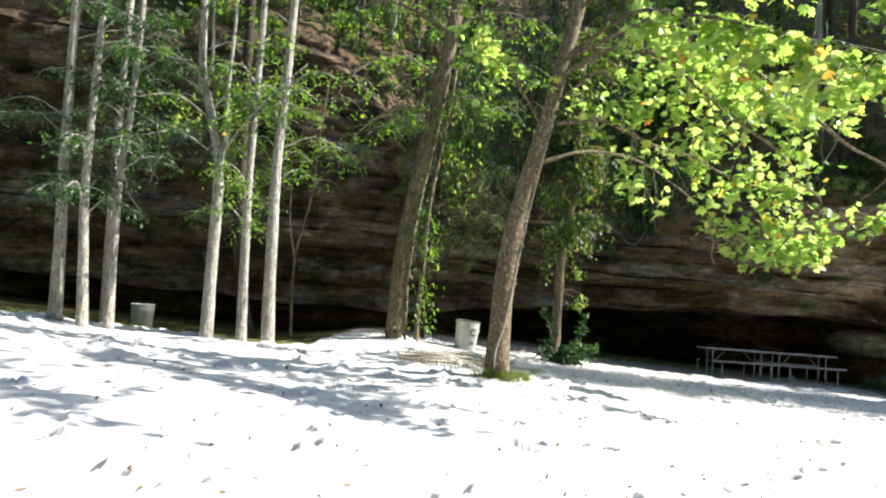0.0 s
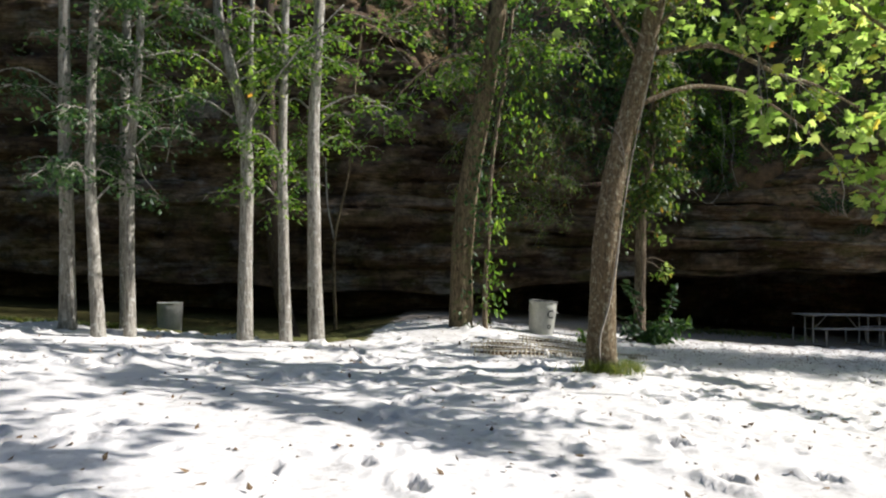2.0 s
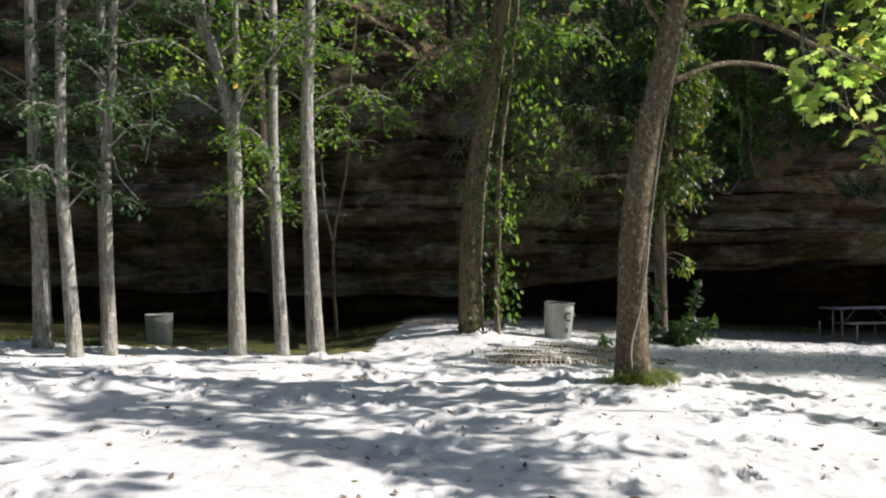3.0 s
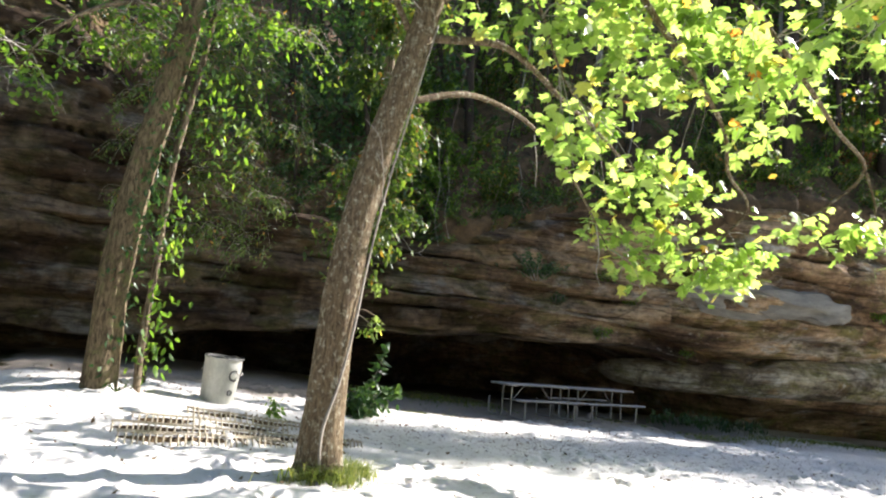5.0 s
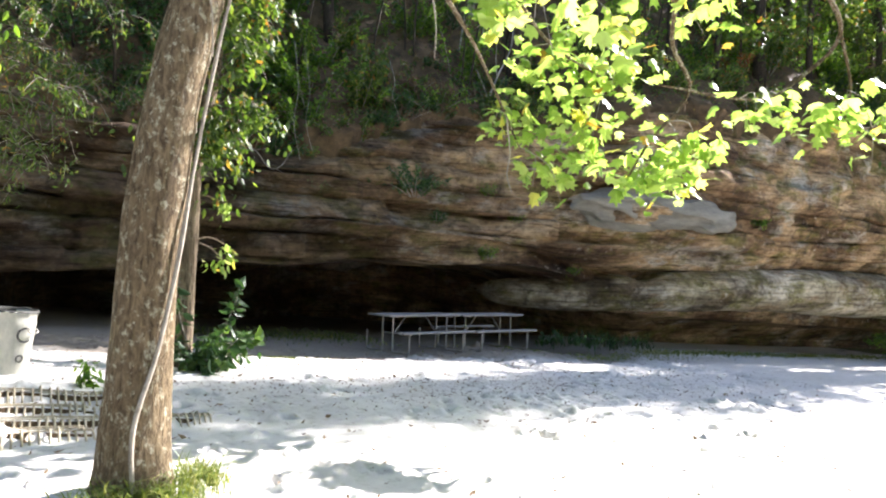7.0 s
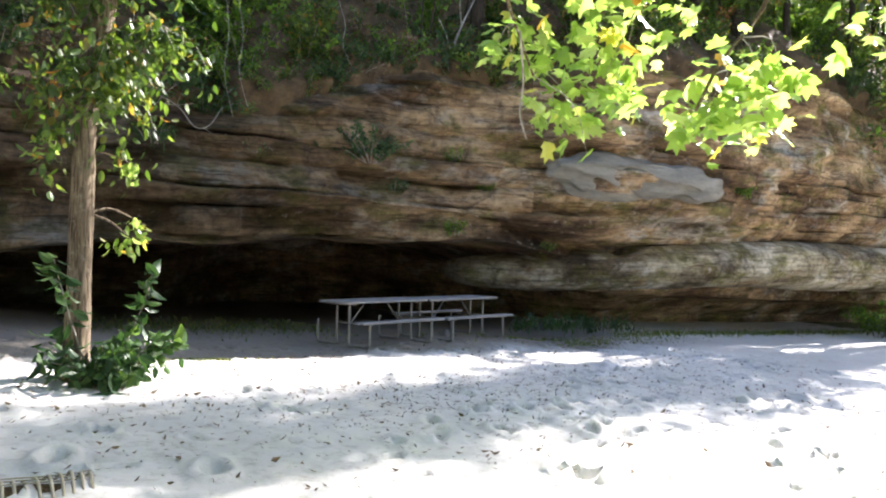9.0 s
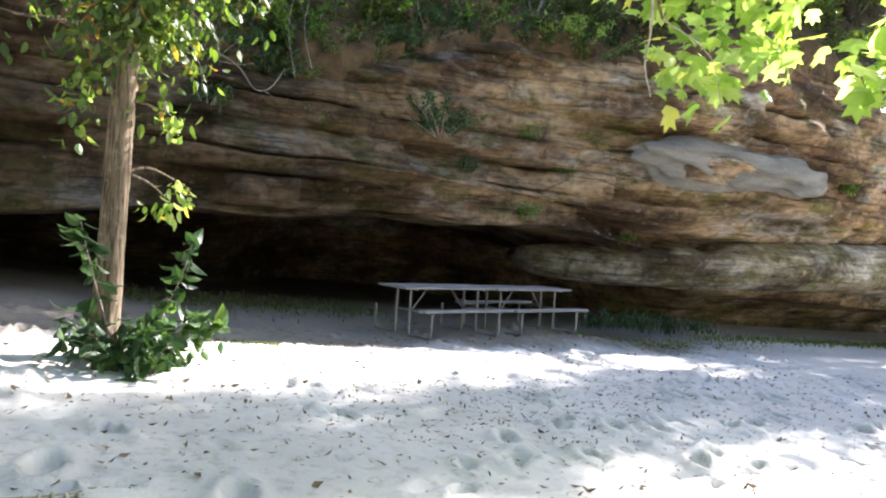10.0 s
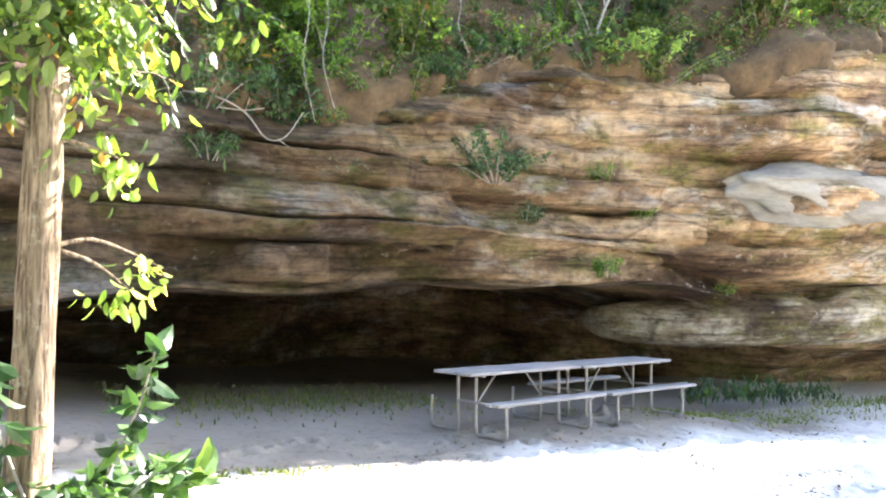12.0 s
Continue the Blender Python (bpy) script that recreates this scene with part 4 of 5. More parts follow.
def trash_can(at, tilt, label, lettered):
    t = thing("trash_can", at, label, "trash can", "metal trash cans")
    t.rotation_euler = (radians(tilt[0]), radians(tilt[1]), 0)
    bm = bmesh.new()
    sides = 56
    rings = []
    for z, r in ((0, 0.222), (0.015, 0.228), (0.05, 0.226), (0.10, 0.230), (0.52, 0.252), (0.55, 0.259), (0.58, 0.253), (0.64, 0.256), (0.655, 0.266), (0.665, 0.262), (0.65, 0.248), (0.3, 0.232), (0.05, 0.22)):
        ring = []
        for k in range(sides):
            a = 2 * math.pi * k / sides
            flute = 0.004 * math.cos(sides / 2 * a) if 0.09 < z < 0.53 and r > 0.225 else 0
            dent = 0.02 * noise.noise(Vector((math.cos(a) * 1.5, math.sin(a) * 1.5, z * 2.5 + at[0])))
            lip = 0.012 * noise.noise(Vector((math.cos(a) * 3, math.sin(a) * 3, 5))) if z > 0.6 else 0
            ring.append(bm.verts.new(((r + flute + dent) * math.cos(a), (r + flute + dent) * math.sin(a), z + lip)))
        rings.append(ring)
    for a, b in zip(rings, rings[1:]):
        for s in range(sides):
            bm.faces.new((a[s], a[(s + 1) % sides], b[(s + 1) % sides], b[s]))
    bm.faces.new(list(reversed(rings[0])))
    bm.faces.new(list(rings[-1]))
    part("body", bm, ZINC, t)
    for a in (2.5, 2.5 + math.pi):
        bm = bmesh.new()
        c, s = math.cos(a), math.sin(a)
        tube(bm, spline([(0.25 * c - 0.07 * s, 0.25 * s + 0.07 * c, 0.50), (0.285 * c - 0.06 * s, 0.285 * s + 0.06 * c, 0.46), (0.285 * c + 0.06 * s, 0.285 * s - 0.06 * c, 0.46), (0.25 * c + 0.07 * s, 0.25 * s - 0.07 * c, 0.50)], 4), (0.006, 0.006), 6)
        part("handle", bm, STEEL, t)
    if lettered:
        bm = bmesh.new()
        rings = []
        for z, r in ((0.55, 0.238), (0.64, 0.245), (0.675, 0.252), (0.678, 0.266), (0.655, 0.272)):
            rings.append([bm.verts.new(((r + 0.006 * noise.noise(Vector((k * 0.7, z * 9, 1)))) * math.cos(2 * math.pi * k / 40), (r + 0.006 * noise.noise(Vector((k * 0.7, z * 9, 3)))) * math.sin(2 * math.pi * k / 40),
                                          z + 0.02 * noise.noise(Vector((k * 0.45, 7, 2))) * (z > 0.6))) for k in range(40)])
        for p, q in zip(rings, rings[1:]):
            for k in range(40):
                bm.faces.new((p[k], p[(k + 1) % 40], q[(k + 1) % 40], q[k]))
        part("bin_liner", bm, PAINT_BLACK, t, "black plastic bin liner folded over the rim")
        text_part("painted_letter", "C", 0.22, 0.36, PAINT_BLACK, t, (0.252, radians(-60)))
        text_part("painted_letter", "o", 0.17, 0.16, PAINT_BLACK, t, (0.238, radians(-61)))
    return t


def grass(name, xs, ys, heights, mat, label, lean=0.4, width=0.012):
    """Single curved blades, joined."""
    n = len(xs)
    a = rng.uniform(0, 2 * np.pi, n)
    z = lie(xs, ys)
    base = np.stack((xs, ys, z - 0.01), 1)
    d = np.stack((np.cos(a), np.sin(a), np.zeros(n)), 1)
    side = np.stack((-np.sin(a), np.cos(a), np.zeros(n)), 1) * width
    up = np.array((0, 0, 1.0))
    h = heights[:, None]
    k = rng.uniform(0.2, 1.4, n)[:, None] * lean
    mid = base + up * h * 0.6 + d * h * 0.35 * k
    tip = base + up * h * (1 - 0.25 * k) + d * h * k
    v = np.stack((base - side, base + side, mid + side * 0.7, mid - side * 0.7, tip), 1).reshape(-1, 3)
    one = np.array((0, 1, 2, 3, 3, 2, 4))
    flat = (one[None, :] + (np.arange(n) * 5)[:, None]).ravel()
    ob = raw(name, v, flat, np.tile([4, 3], n), mat, None, False)
    return tagged(ob, label, "grass", kind="stuff")


def netting():
    """Ridged plastic netting, half buried in the sand: bands of pale loops over dark soil that paints in their shadow.
    """
    t = thing("ground_netting", G(0.5, 15.0), "half-buried sand-caked plastic netting over dark soil with painted shadow", "netting")
    o = t.location

    def middle(x, y0):
        return y0 + 0.16 * (x - 0.5) + 0.07 * noise.noise(Vector((x * 2.0, y0, 8)))

    bm = bmesh.new()
    for y0, x0, x1, half in ((14.2, -0.65, 1.15, 0.13), (14.62, -0.7, 2.2, 0.10), (15.05, -0.5, 1.3, 0.08), (15.6, 0.15, 1.7, 0.13)):
        # dark bed: soil that also stands for the shadow in the net's holes
        soil = bmesh.new()
        rows = []
        for x in np.arange(x0, x1, 0.05):
            f = max(0.05, min(1, (x - x0) * 3, (x1 - x) * 3) * (0.75 + 0.7 * noise.noise(Vector((x * 2.5, y0, 4)))))
            y = middle(x, y0)
            g = ground_z(x, y)
            rows.append([soil.verts.new(Vector((x, y + d * half * f, g + h * (0.4 + 0.6 * f))) - o) for d, h in ((-1.0, -0.01), (-0.5, 0.028), (0.1, 0.04), (0.6, 0.03), (1.0, -0.01))])
        for p, q in zip(rows, rows[1:]):
            for m in range(4):
                soil.faces.new((p[m], q[m], q[m + 1], p[m + 1]))
        part("soil_shade_bed", soil, SOIL, t, "dark soil under the netting, painting in the shadow of its holes")
        x = x0
        while x < x1:
            y = middle(x, y0)
            g = ground_z(x, y)
            lift = 0.056 + 0.045 * noise.noise(Vector((x * 2.4, y0, 1))) + 0.03 * noise.noise(Vector((x * 11, y0, 5)))
            w = half * (1.9 + 0.7 * noise.noise(Vector((x * 5, y0, 2))))
            tube(bm, [p - o for p in spline([(x, y - w, g - 0.01), (x + 0.01, y - w * 0.5, g + lift * 0.8), (x + 0.02, y + w * 0.1, g + lift), (x + 0.03, y + w, g - 0.01)], 3)], (0.010, 0.010), 5)
            x += 0.066 + 0.03 * noise.noise(Vector((x * 9, y0, 3)))
        for d in (-0.5, 0.1, 0.6):
            tube(bm, [Vector((x, middle(x, y0) + d * half, ground_z(x, y0) + 0.062)) - o for x in np.arange(x0, x1, 0.1)], (0.005, 0.005), 4)
    tagged(part("net", bm, NETTING, t), kind="stuff")


def slab(name, centre, size, label, parent, mat=None, skew=0.0):
    bm = bmesh.new()
    bmesh.ops.create_icosphere(bm, subdivisions=5, radius=1)
    for v in bm.verts:
        p = v.co.copy()
        p = Vector([math.copysign(abs(c) ** 0.75, c) for c in p])
        p += Vector((0.12, 0.2, 0.45)) * noise.noise(Vector((p.x * 2.9, p.y * 1.8, p.z * 2.0 + centre[0])))
        p.z += 0.1 * math.floor((p.z + 0.3 * p.x) * 3) / 3
        q = Vector((p.x * size[0], p.y * size[1], p.z * size[2]))
        q += Vector((0.02, 0.12, 0.07)) * noise.noise(Vector((q.x * 1.1, q.y, q.z * 3 + centre[0]))) + Vector((0, 0.05, 0.03)) * noise.noise(q * 4)
        q.z -= 0.06 * q.x
        q.y += skew * q.x
        v.co = q + Vector(centre)
    return part(name, bm, mat or PALE_ROCK, parent, label)


build_ground()
RIM_X, RIM_Y, RIM_Z, cliff = build_cliff()


def rim(x):
    return float(np.interp(x, RIM_X, RIM_Y)), float(np.interp(x, RIM_X, RIM_Z))


leaning_tree()
slender_trees()
vine_tree()
ridged_tree()
slab_y = [cliff.ray_cast(Vector((x, 10, 2.7)), Vector((0, 1, 0)))[1].y for x in (12.9, 13.5, 14.1, 14.7, 15.3, 15.9, 16.5, 17.1)]
slab_run = (sum(slab_y[4:]) - sum(slab_y[:4])) / 4 / 2.4
slab("rock_slab", (15.25, sum(slab_y) / 8 + 0.13, 2.74), (2.35, 0.52, 0.40), "smooth pale grey slab in the cliff", cliff, None, slab_run)
bm = bmesh.new()
rings = []
# where the ledge runs: x, y, height of its middle, half its height
line = spline([(12.85, 24.85, 0.5), (13.3, 24.2, 0.47), (14.1, 23.5, 0.52), (15.2, 22.95, 0.57), (16.5, 22.5, 0.66), (18.5, 22.2, 0.72), (21.0, 22.0, 0.78), (24.9, 21.7, 0.70), (28.0, 21.6, 0.6), (34.0, 21.5, 0.4)], 14)
for p in line:
    half = 0.02 + float(np.interp(p.x, (12.85, 13.0, 13.3, 14.1, 15.2, 16.5, 18.5, 21, 25, 34), (0.12, 0.26, 0.36, 0.43, 0.47, 0.54, 0.60, 0.66, 0.74, 0.8)))
    ring = []
    for s in range(40):
        a = 2 * math.pi * s / 40
        ca, sa = math.cos(a), math.sin(a)
        reach = (0.5 + half) * math.copysign(abs(ca) ** 0.8, ca)
        rise = half * math.copysign(abs(sa) ** 0.75, sa)
        step = math.floor((p.z + rise + 0.02 * p.x) / 0.17)
        out = 0.10 * noise.noise(Vector((p.x * 0.9, step * 3.1, 2))) + 0.12 * noise.noise(Vector((p.x * 0.8, a * 1.2, 6))) + 0.05 * noise.noise(Vector((p.x * 3.5, a * 4, 9)))
        notch = 0.25 * max(0.0, 1 - ((p.x - 16.3) / 0.55) ** 2) * max(0.0, sa)
        ring.append(bm.verts.new((p.x + 0.25 * reach, p.y + reach * 0.97 + (out if ca < 0 else -out), p.z + rise + 0.5 * out * sa - notch)))
    rings.append(ring)
for a, b in zip(rings, rings[1:]):
    for s in range(40):
        bm.faces.new((a[s], b[s], b[(s + 1) % 40], a[(s + 1) % 40]))
bm.faces.new(rings[0])
bm.faces.new(list(reversed(rings[-1])))
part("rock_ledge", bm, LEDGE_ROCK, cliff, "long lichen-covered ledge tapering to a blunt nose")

# woods above the rim and round the clearing
def on_slope(x, d):
    y0, z0 = rim(x)
    return (x, y0 + d, z0 + d * (0.85 + 0.15 * float(smooth(16, 30, x))) - 0.15)


for k in range(80):
    x = rng.uniform(-20, 38)
    woods_tree(on_slope(x, rng.uniform(1.2, 18)), rng.uniform(6, 11), rng.uniform(1.8, 3.0), 1000, (LEAF_MIXED, LEAF_DEEP, LEAF_GREEN)[k % 3], 0.22, 0.12, rng.normal(0, 0.6), BARK_GREY if k % 4 == 0 else BARK_DARK)
for k in range(150):
    x = rng.uniform(-12, 30)
    d = rng.uniform(-0.25, 0.6) if k % 2 else rng.uniform(0.6, 4)
    shrub("undergrowth_bush", on_slope(x, d), "tangled green undergrowth bush above the cliff", 9, rng.uniform(0.5, 1.3), rng.uniform(0.5, 1.2), 0.10, (LEAF_MIXED, LEAF_DEEP, LEAF_MIXED, LEAF_DEEP, LEAF_GREEN)[k % 5], 11, group="undergrowth above the cliff")
for k in range(26):
    x, d = rng.uniform(1, 22), rng.uniform(-0.1, 2.5)
    p = Vector(on_slope(x, d))
    lean = rng.normal(0, 0.5)
    tree("bare_sapling", p, "thin bare grey sapling above the cliff", [p + Vector((0, 0, -0.2)), p + Vector((lean * 0.2, -0.1, 1.2)), p + Vector((lean * 0.6 + rng.normal(0, 0.1), -0.15, 2.6)), p + Vector((lean, 0, rng.uniform(4, 6)))], (rng.uniform(0.022, 0.045), 0.015), BARK_GREY if k % 7 == 0 else BARK_DARK, 6, 3, 0.1, 0.1)
for k in range(90):
    x, d = rng.uniform(2, 15), rng.uniform(-0.15, 2.2)
    shrub("rim_bramble", on_slope(x, d), "tangled brown and green brambles on the cliff's rim", 10, rng.uniform(0.35, 0.8), rng.uniform(0.4, 0.9), 0.085, (LEAF_DEEP, LEAF_MIXED, LEAF_DRY)[k % 3], 9, group="brambles on the rim")
cover_x, cover_d = rng.uniform(-4, 28, 40000), rng.gamma(1.1, 1.1, 40000)
cover = np.array([on_slope(a, b) for a, b in zip(cover_x, cover_d)]) + np.array((0, 0, 0.25)) + rng.normal(0, 1, (40000, 3)) * (0.1, 0.1, 0.16)
tagged(leaves("slope_ground_cover", cover[:24000], 0.13, "narrow", LEAF_MIXED, None, 0.1, 0.7), "low ferny green cover on the slope", "ground cover", kind="stuff")
tagged(leaves("slope_leaf_litter", cover[24000:] - np.array((0, 0, 0.15)), 0.12, "oval", LEAF_DRY, None, 0.0, 0.5), "dry brown leaves on the slope", "leaf litter", kind="stuff")
for k in range(26):
    woods_tree(on_slope(rng.uniform(-10, 5), rng.uniform(0.2, 4)), rng.uniform(4, 8), rng.uniform(1.6, 2.4), 1100, LEAF_DEEP, 0.18, 0.05, rng.normal(0, 0.4))
# tall trees beyond the clearing that shade the sand before the shelter
for x, y, height, reach in ((26, 18.0, 20, 2.4), (27, 18.9, 16, 2.2), (28.5, 19.4, 21, 2.4), (31, 18.6, 23, 2.5), (31, 20.8, 17, 2.4), (34, 20.2, 25, 2.7), (38, 20.0, 28, 2.8)):
    woods_tree(G(x, y), height, reach, 2300, LEAF_MIXED, 0.3, 0.4)
# tall crowns over the shelter, above the view, added to shade its floor
for x, d, height in ((12.5, 1.3, 12), (17.0, 1.2, 13), (21.5, 1.2, 14)):
    woods_tree(on_slope(x, d), height, 3.0, 1700, LEAF_MIXED, 0.26, 0.55)
for x, height, reach in ((19, 7, 2.2), (24, 8, 2.4), (29, 9, 2.6)):
    woods_tree(on_slope(x, 1.0), height, reach, 1500, LEAF_MIXED, 0.24, 0.25)
for k in range(60):
    shrub("rim_thicket", on_slope(rng.uniform(5, 32), rng.uniform(0.5, 6.5)), "leafy green thicket on the slope above the cliff", 12, rng.uniform(1.6, 2.8), rng.uniform(0.9, 1.5), 0.14, (LEAF_GREEN, LEAF_MIXED)[k % 2], 14, group="thickets above the cliff")
for x, d in ((23.0, 2.6), (24.2, 3.4), (25.4, 2.8), (26.6, 4.2), (20.5, 1.6)):
    shrub("russet_bush", on_slope(x, d), "russet and brown bush on the slope", 12, 1.5, 1.1, 0.12, LEAF_RED, 10, group="russet bushes above the cliff")
for k in range(44):
    woods_tree(on_slope(rng.uniform(22, 52), rng.uniform(3, 20)), rng.uniform(9, 15), rng.uniform(2.6, 3.8), 1500, (LEAF_MIXED, LEAF_DEEP)[k % 2], 0.34, 0.03)
# ring mostly out of view, added to hold skylight off the cliff
for k in range(60):
    a = radians(150 + 235 * k / 60 + rng.normal(0, 2))
    r = rng.uniform(19, 32)
    x, y = 2 + r * math.cos(a), 8 + r * math.sin(a)
    if y > 19 or (x > 12 and abs(y - 12 - 0.158 * (x - 3)) < 8.5):
        continue
    woods_tree(G(x, y), rng.uniform(14, 20), rng.uniform(3.4, 5.0), 2300, LEAF_MIXED, 0.5, 0.05)

picnic_table(G(8.303, 21.15), 7.9, (-1,))
picnic_table(G(10.247, 21.42), 7.9)
trash_can(G(0.66, 16.8, -0.03), (0, 4), "dented grey metal trash can with black painted letters", True)
trash_can(G(-6.93, 18.0, -0.02), (0, 0), "grey metal trash can standing in the shade", False)
bush = shrub("broadleaf_shrub", G(3.08, 18.05), "leafy broad-leaved green shrub at a tree's foot", 16, 0.60, 0.62, 0.16, LEAF_DEEP, 4, 0.5, 0.6, "broad")
for pts in ([(-0.1, 0.1, 0.0), (-0.3, 0.0, 0.55), (-0.42, -0.05, 0.95), (-0.5, -0.05, 1.25)], [(0.05, 0.0, 0.0), (0.2, -0.02, 0.45), (0.34, -0.04, 0.8), (0.42, -0.04, 1.1)], [(0.1, -0.05, 0.0), (0.35, -0.1, 0.36), (0.55, -0.1, 0.42), (0.68, -0.1, 0.34)]):
    bm = bmesh.new()
    path = spline(pts, 6)
    tube(bm, path, (0.011, 0.005), 6)
    part("tall_stem", bm, TWIG, bush)
    at = np.concatenate([np.array(p) + rng.normal(0, 0.03, (3, 3)) for p in path[7:]])
    tagged(leaves("stem_leaves", at, 0.2, "broad", LEAF_DEEP, bush, 0.15, 0.5), kind="stuff")
shrub("seedling", G(1.35, 16.4), "small green seedling in the sand", 5, 0.28, 0.16, 0.11, LEAF_GREEN, 2)
n = 480
grass("grass_tuft", 1.05 + rng.normal(0, 0.17, n), 12.33 + rng.normal(0, 0.06, n), rng.uniform(0.08, 0.28, n), GRASS, "tuft of green grass at a tree's foot", 1.5, 0.005)
grass("grass_tuft", 1.45 + rng.normal(0, 0.08, 300), 12.72 + rng.normal(0, 0.09, 300), rng.uniform(0.08, 0.22, 300), GRASS, "small green grass tuft beside a trunk", 1.4, 0.005)
n = 2600
grass("grass_patch", rng.uniform(-9.5, -6.2, n), 14.6 + np.abs(rng.normal(0, 0.8, n)), rng.uniform(0.05, 0.16, n), GRASS, "low sunlit grass under the slender trees", 0.7)
grass("grass_patch", 13.6 + rng.normal(0, 1.7, 2200), 21.5 + rng.normal(0, 0.4, 2200), rng.uniform(0.02, 0.07, 2200), GRASS, "thin grass strip along the cliff's foot", 0.8)
grass("grass_patch", rng.uniform(16, 30, 2500), 22.0 + rng.normal(0, 0.3, 2500), rng.uniform(0.04, 0.14, 2500), GRASS, "grass strip under the cliff's ledge", 0.8)
grass("grass_patch", rng.uniform(4.0, 9.0, 1800), 24.3 + rng.normal(0, 0.7, 1800), rng.uniform(0.03, 0.12, 1800), GRASS, "thin grass at the back of the rock shelter", 0.8)
grass("grass_patch", 4.6 + rng.normal(0, 0.5, 400), 19.75 + rng.normal(0, 0.2, 400), rng.uniform(0.02, 0.06, 400), GRASS, "sparse grass on trampled sand", 0.8)
n = 2800
litter_x, litter_y = rng.uniform(-7, 15, n), rng.uniform(3.5, 20.5, n)
tagged(leaves("leaf_litter", np.stack((litter_x, litter_y, lie(litter_x, litter_y) + 0.012), 1), 0.075, "oval", LEAF_DRY, None, 0.0, 0.35), "scattered dry brown leaves on the sand", "leaf litter", kind="stuff")
n = 4200
litter_x, litter_y = rng.normal(6.5, 3.4, n), rng.normal(17.2, 2.0, n)
tagged(leaves("twig_litter", np.stack((litter_x, litter_y, lie(litter_x, litter_y) + 0.015), 1), 0.055, "narrow", LEAF_DRY, None, 0.0, 0.3), "small dark twigs and leaf crumbs on trampled sand", "leaf litter", kind="stuff")
netting()


# ---- plants and wood on the cliff ----
def cliff_shrub(at, label, height, reach, leaf, mat, stems=10, per=8, shape="oval"):
    return shrub("cliff_plant", at, label, stems, height, reach, leaf, mat, per, group="plants rooted in the cliff", shape=shape)


def on_face(x, z):
    """The nearest rock in front of the eye's side at this place."""
    hit, p, _, _ = cliff.ray_cast(Vector((x, 10, z)), Vector((0, 1, 0)))
    return Vector((x, p.y if hit else 22.5, z))


cliff_shrub(on_face(9.0, 2.75), "spreading dark green shrub rooted in the cliff", 0.8, 1.2, 0.085, LEAF_DEEP, 22, 13)
cliff_shrub(on_face(9.7, 2.25), "trailing grey-green plant on the cliff", 0.25, 0.4, 0.09, LEAF_DEEP, 8, 6, "narrow")
cliff_shrub(on_face(6.6, 2.75), "small grey-green fern on the cliff", 0.25, 0.3, 0.09, LEAF_DEEP, 7, 7, "narrow")
cliff_shrub(on_face(4.9, 2.75), "dark green ferns on the cliff", 0.45, 0.6, 0.11, LEAF_DEEP, 9, 8, "narrow")
cliff_shrub(on_face(11.2, 2.95), "bright green fern in a cliff crack", 0.35, 0.35, 0.09, LEAF_GREEN, 8, 7, "narrow")
cliff_shrub(on_face(11.9, 2.35), "light green fern in a cliff crack", 0.32, 0.3, 0.08, LEAF_GREEN, 8, 7, "narrow")
cliff_shrub(on_face(10.9, 1.4), "light green fern hanging under the ledge", 0.4, 0.25, 0.09, LEAF_GREEN, 7, 7, "narrow")
cliff_shrub(on_face(13.7, 1.1), "small fern growing above the ledge", 0.25, 0.25, 0.08, LEAF_GREEN, 6, 6, "narrow")
cliff_shrub(on_face(19.5, 2.6), "light green bush on the cliff", 0.5, 0.6, 0.10, LEAF_GREEN, 9, 8)
p = Vector(on_slope(11.2, 0.0))
forked = tree("bare_sapling", p, "thin bare forked pale sapling on the cliff's rim", [p + Vector(v) for v in ((0, 0, -0.3), (0.05, -0.1, 0.5), (0.25, -0.15, 1.1), (0.7, -0.1, 2.0), (0.8, 0, 3.2))], (0.035, 0.014), BARK_GREY, 7, 5, 0.12, 0.2)
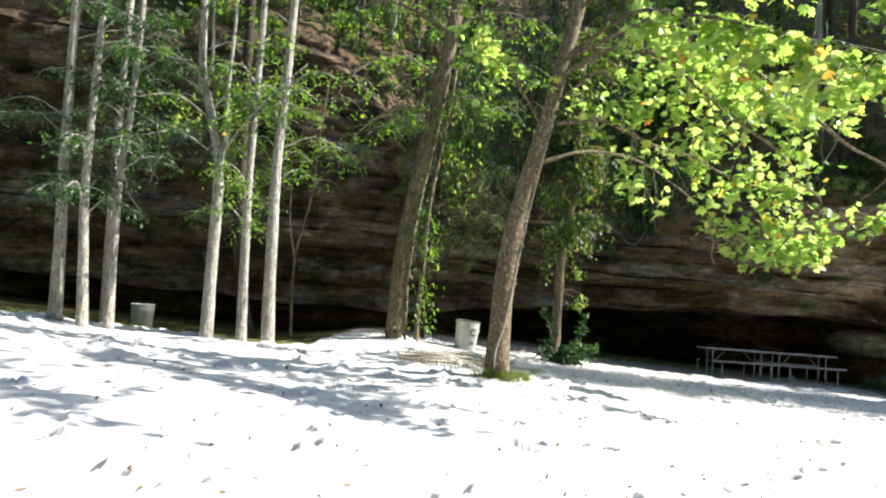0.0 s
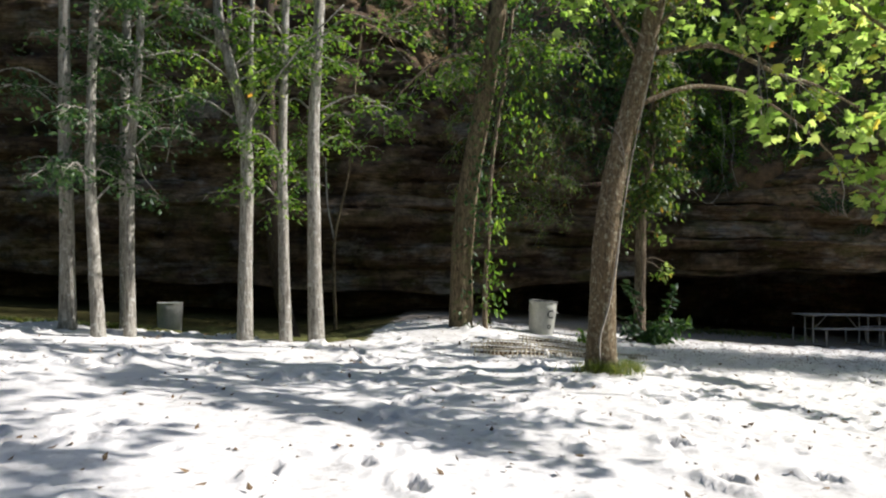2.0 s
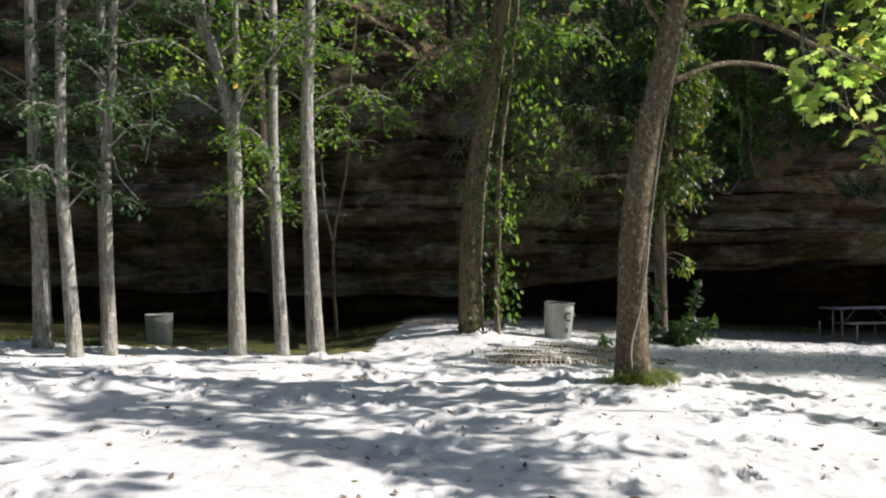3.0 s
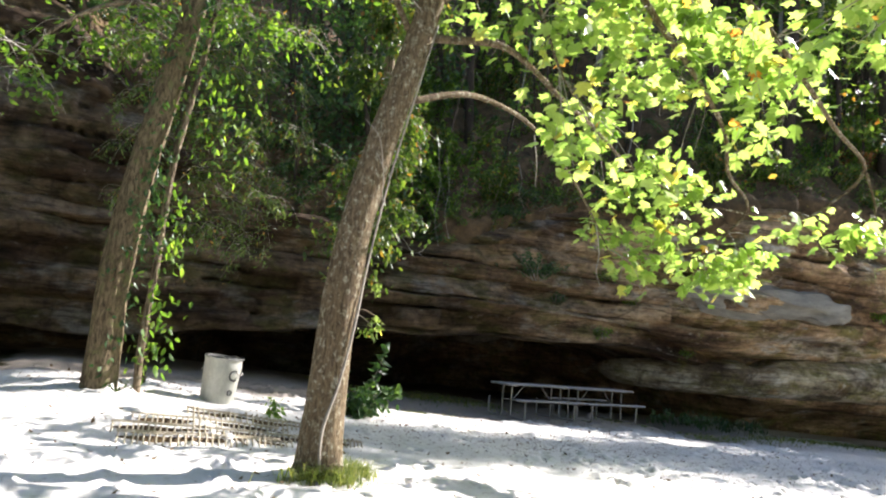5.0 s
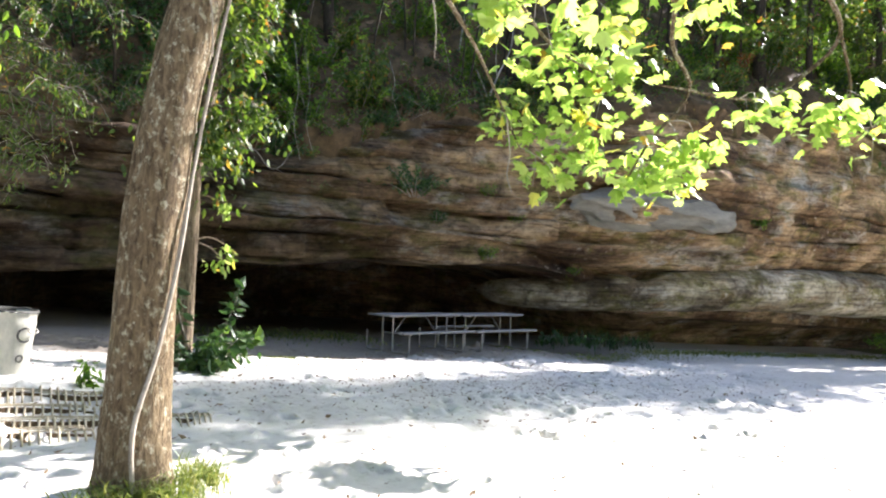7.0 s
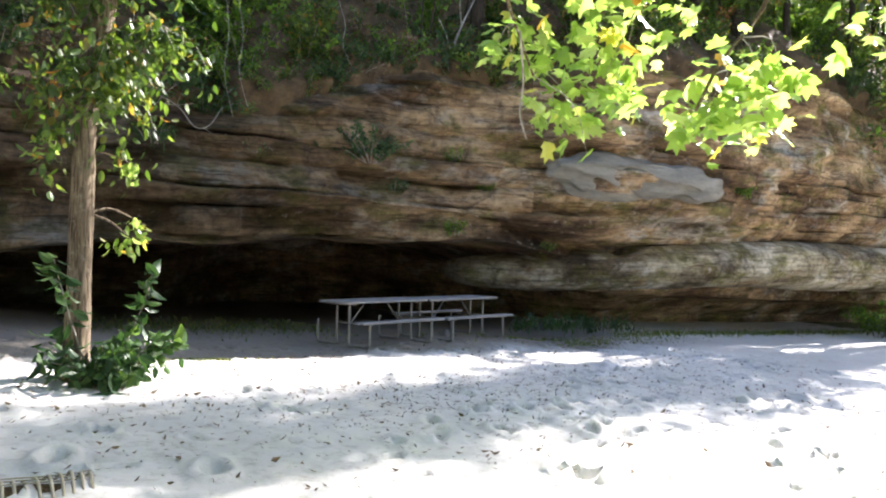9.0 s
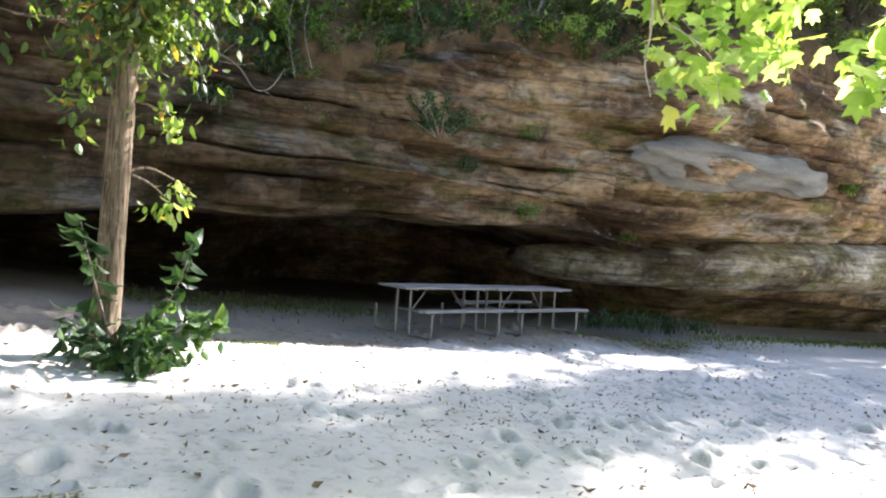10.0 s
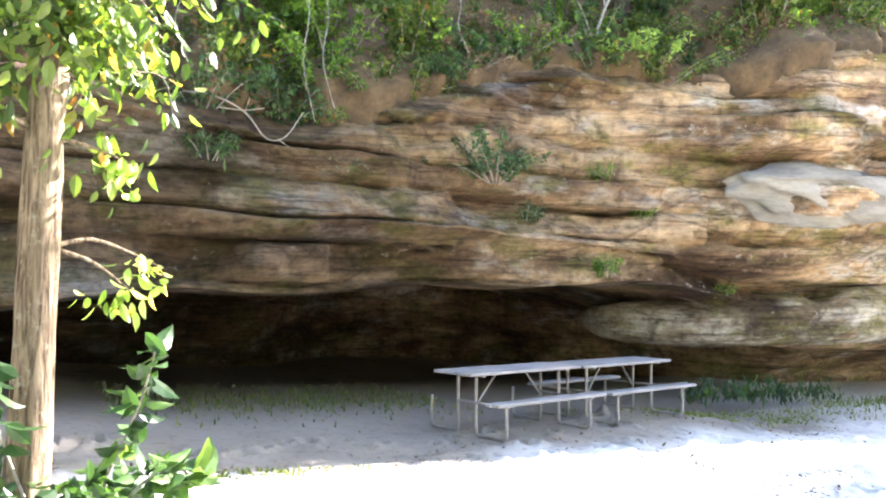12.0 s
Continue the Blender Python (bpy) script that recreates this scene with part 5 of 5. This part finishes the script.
for pts in ([(0.05, -0.1, 0.5), (-0.2, -0.15, 0.9), (-0.35, -0.1, 1.2)], [(0.25, -0.15, 1.1), (0.15, -0.2, 1.6), (0.2, -0.2, 2.3)]):
    limb(forked, [p + Vector(v) for v in pts], (0.016, 0.006), BARK_GREY, 4)
cliff_shrub(Vector(on_slope(12.0, -0.1)), "sunlit yellow-green bush on the cliff's rim", 0.9, 0.85, 0.12, LEAF_SUNNY, 15, 10)
for x in (12.9, 13.6, 14.4, 15.3, 16.2):
    shrub("hanging_grass", (x, 22.2, -0.55 - 0.06 * (x - 13)), "drooping dry grass under the ledge", 5, 0.22, 0.4, 0.16, LEAF_DEEP, 4, 1.2, 0.25, "narrow", "grass under the ledge")
shrub("edge_bush", G(27.5, 20.6), "bright green bush at the cliff's foot", 18, 1.7, 1.2, 0.15, LEAF_GREEN, 10)

dead = thing("dead_branch", on_face(5.6, 3.4), "pale dead branch caught on the cliff", "branch")
for pts, r in (([(4.6, -0.35, 3.55), (5.0, -0.4, 3.52), (5.35, -0.45, 3.35), (5.6, -0.5, 3.05), (5.85, -0.5, 3.1), (6.1, -0.45, 3.45)], 0.013), ([(4.9, -0.4, 3.4), (5.3, -0.45, 3.38), (5.6, -0.4, 3.45)], 0.009), ([(5.75, -0.5, 3.05), (6.0, -0.45, 2.95), (6.2, -0.4, 3.0)], 0.008)):
    bm = bmesh.new()
    o = Vector(dead.location)
    tube(bm, [Vector((p.x - o.x, p.y, p.z - o.z)) for p in spline(pts, 4)], (r, r * 0.5), 6, 0.2)
    part("bare_stem", bm, TWIG, dead)
for x, top, low in ((4.4, 5.2, 3.7), (5.9, 5.6, 3.2), (6.15, 5.4, 3.4), (8.1, 5.6, 4.4)):
    v = thing("hanging_vine", (x, 22.1, low), "thin bare vine hanging from the rim", "vine", "vines hanging from the rim")
    bm = bmesh.new()
    tube(bm, spline([(0, 0.25, top - low), (0.06, 0.1, (top - low) * 0.6), (-0.04, 0, (top - low) * 0.3), (0.1, -0.05, 0)], 5), (0.007, 0.005), 5, 0.2)
    part("stem", bm, BARK_GREY, v)
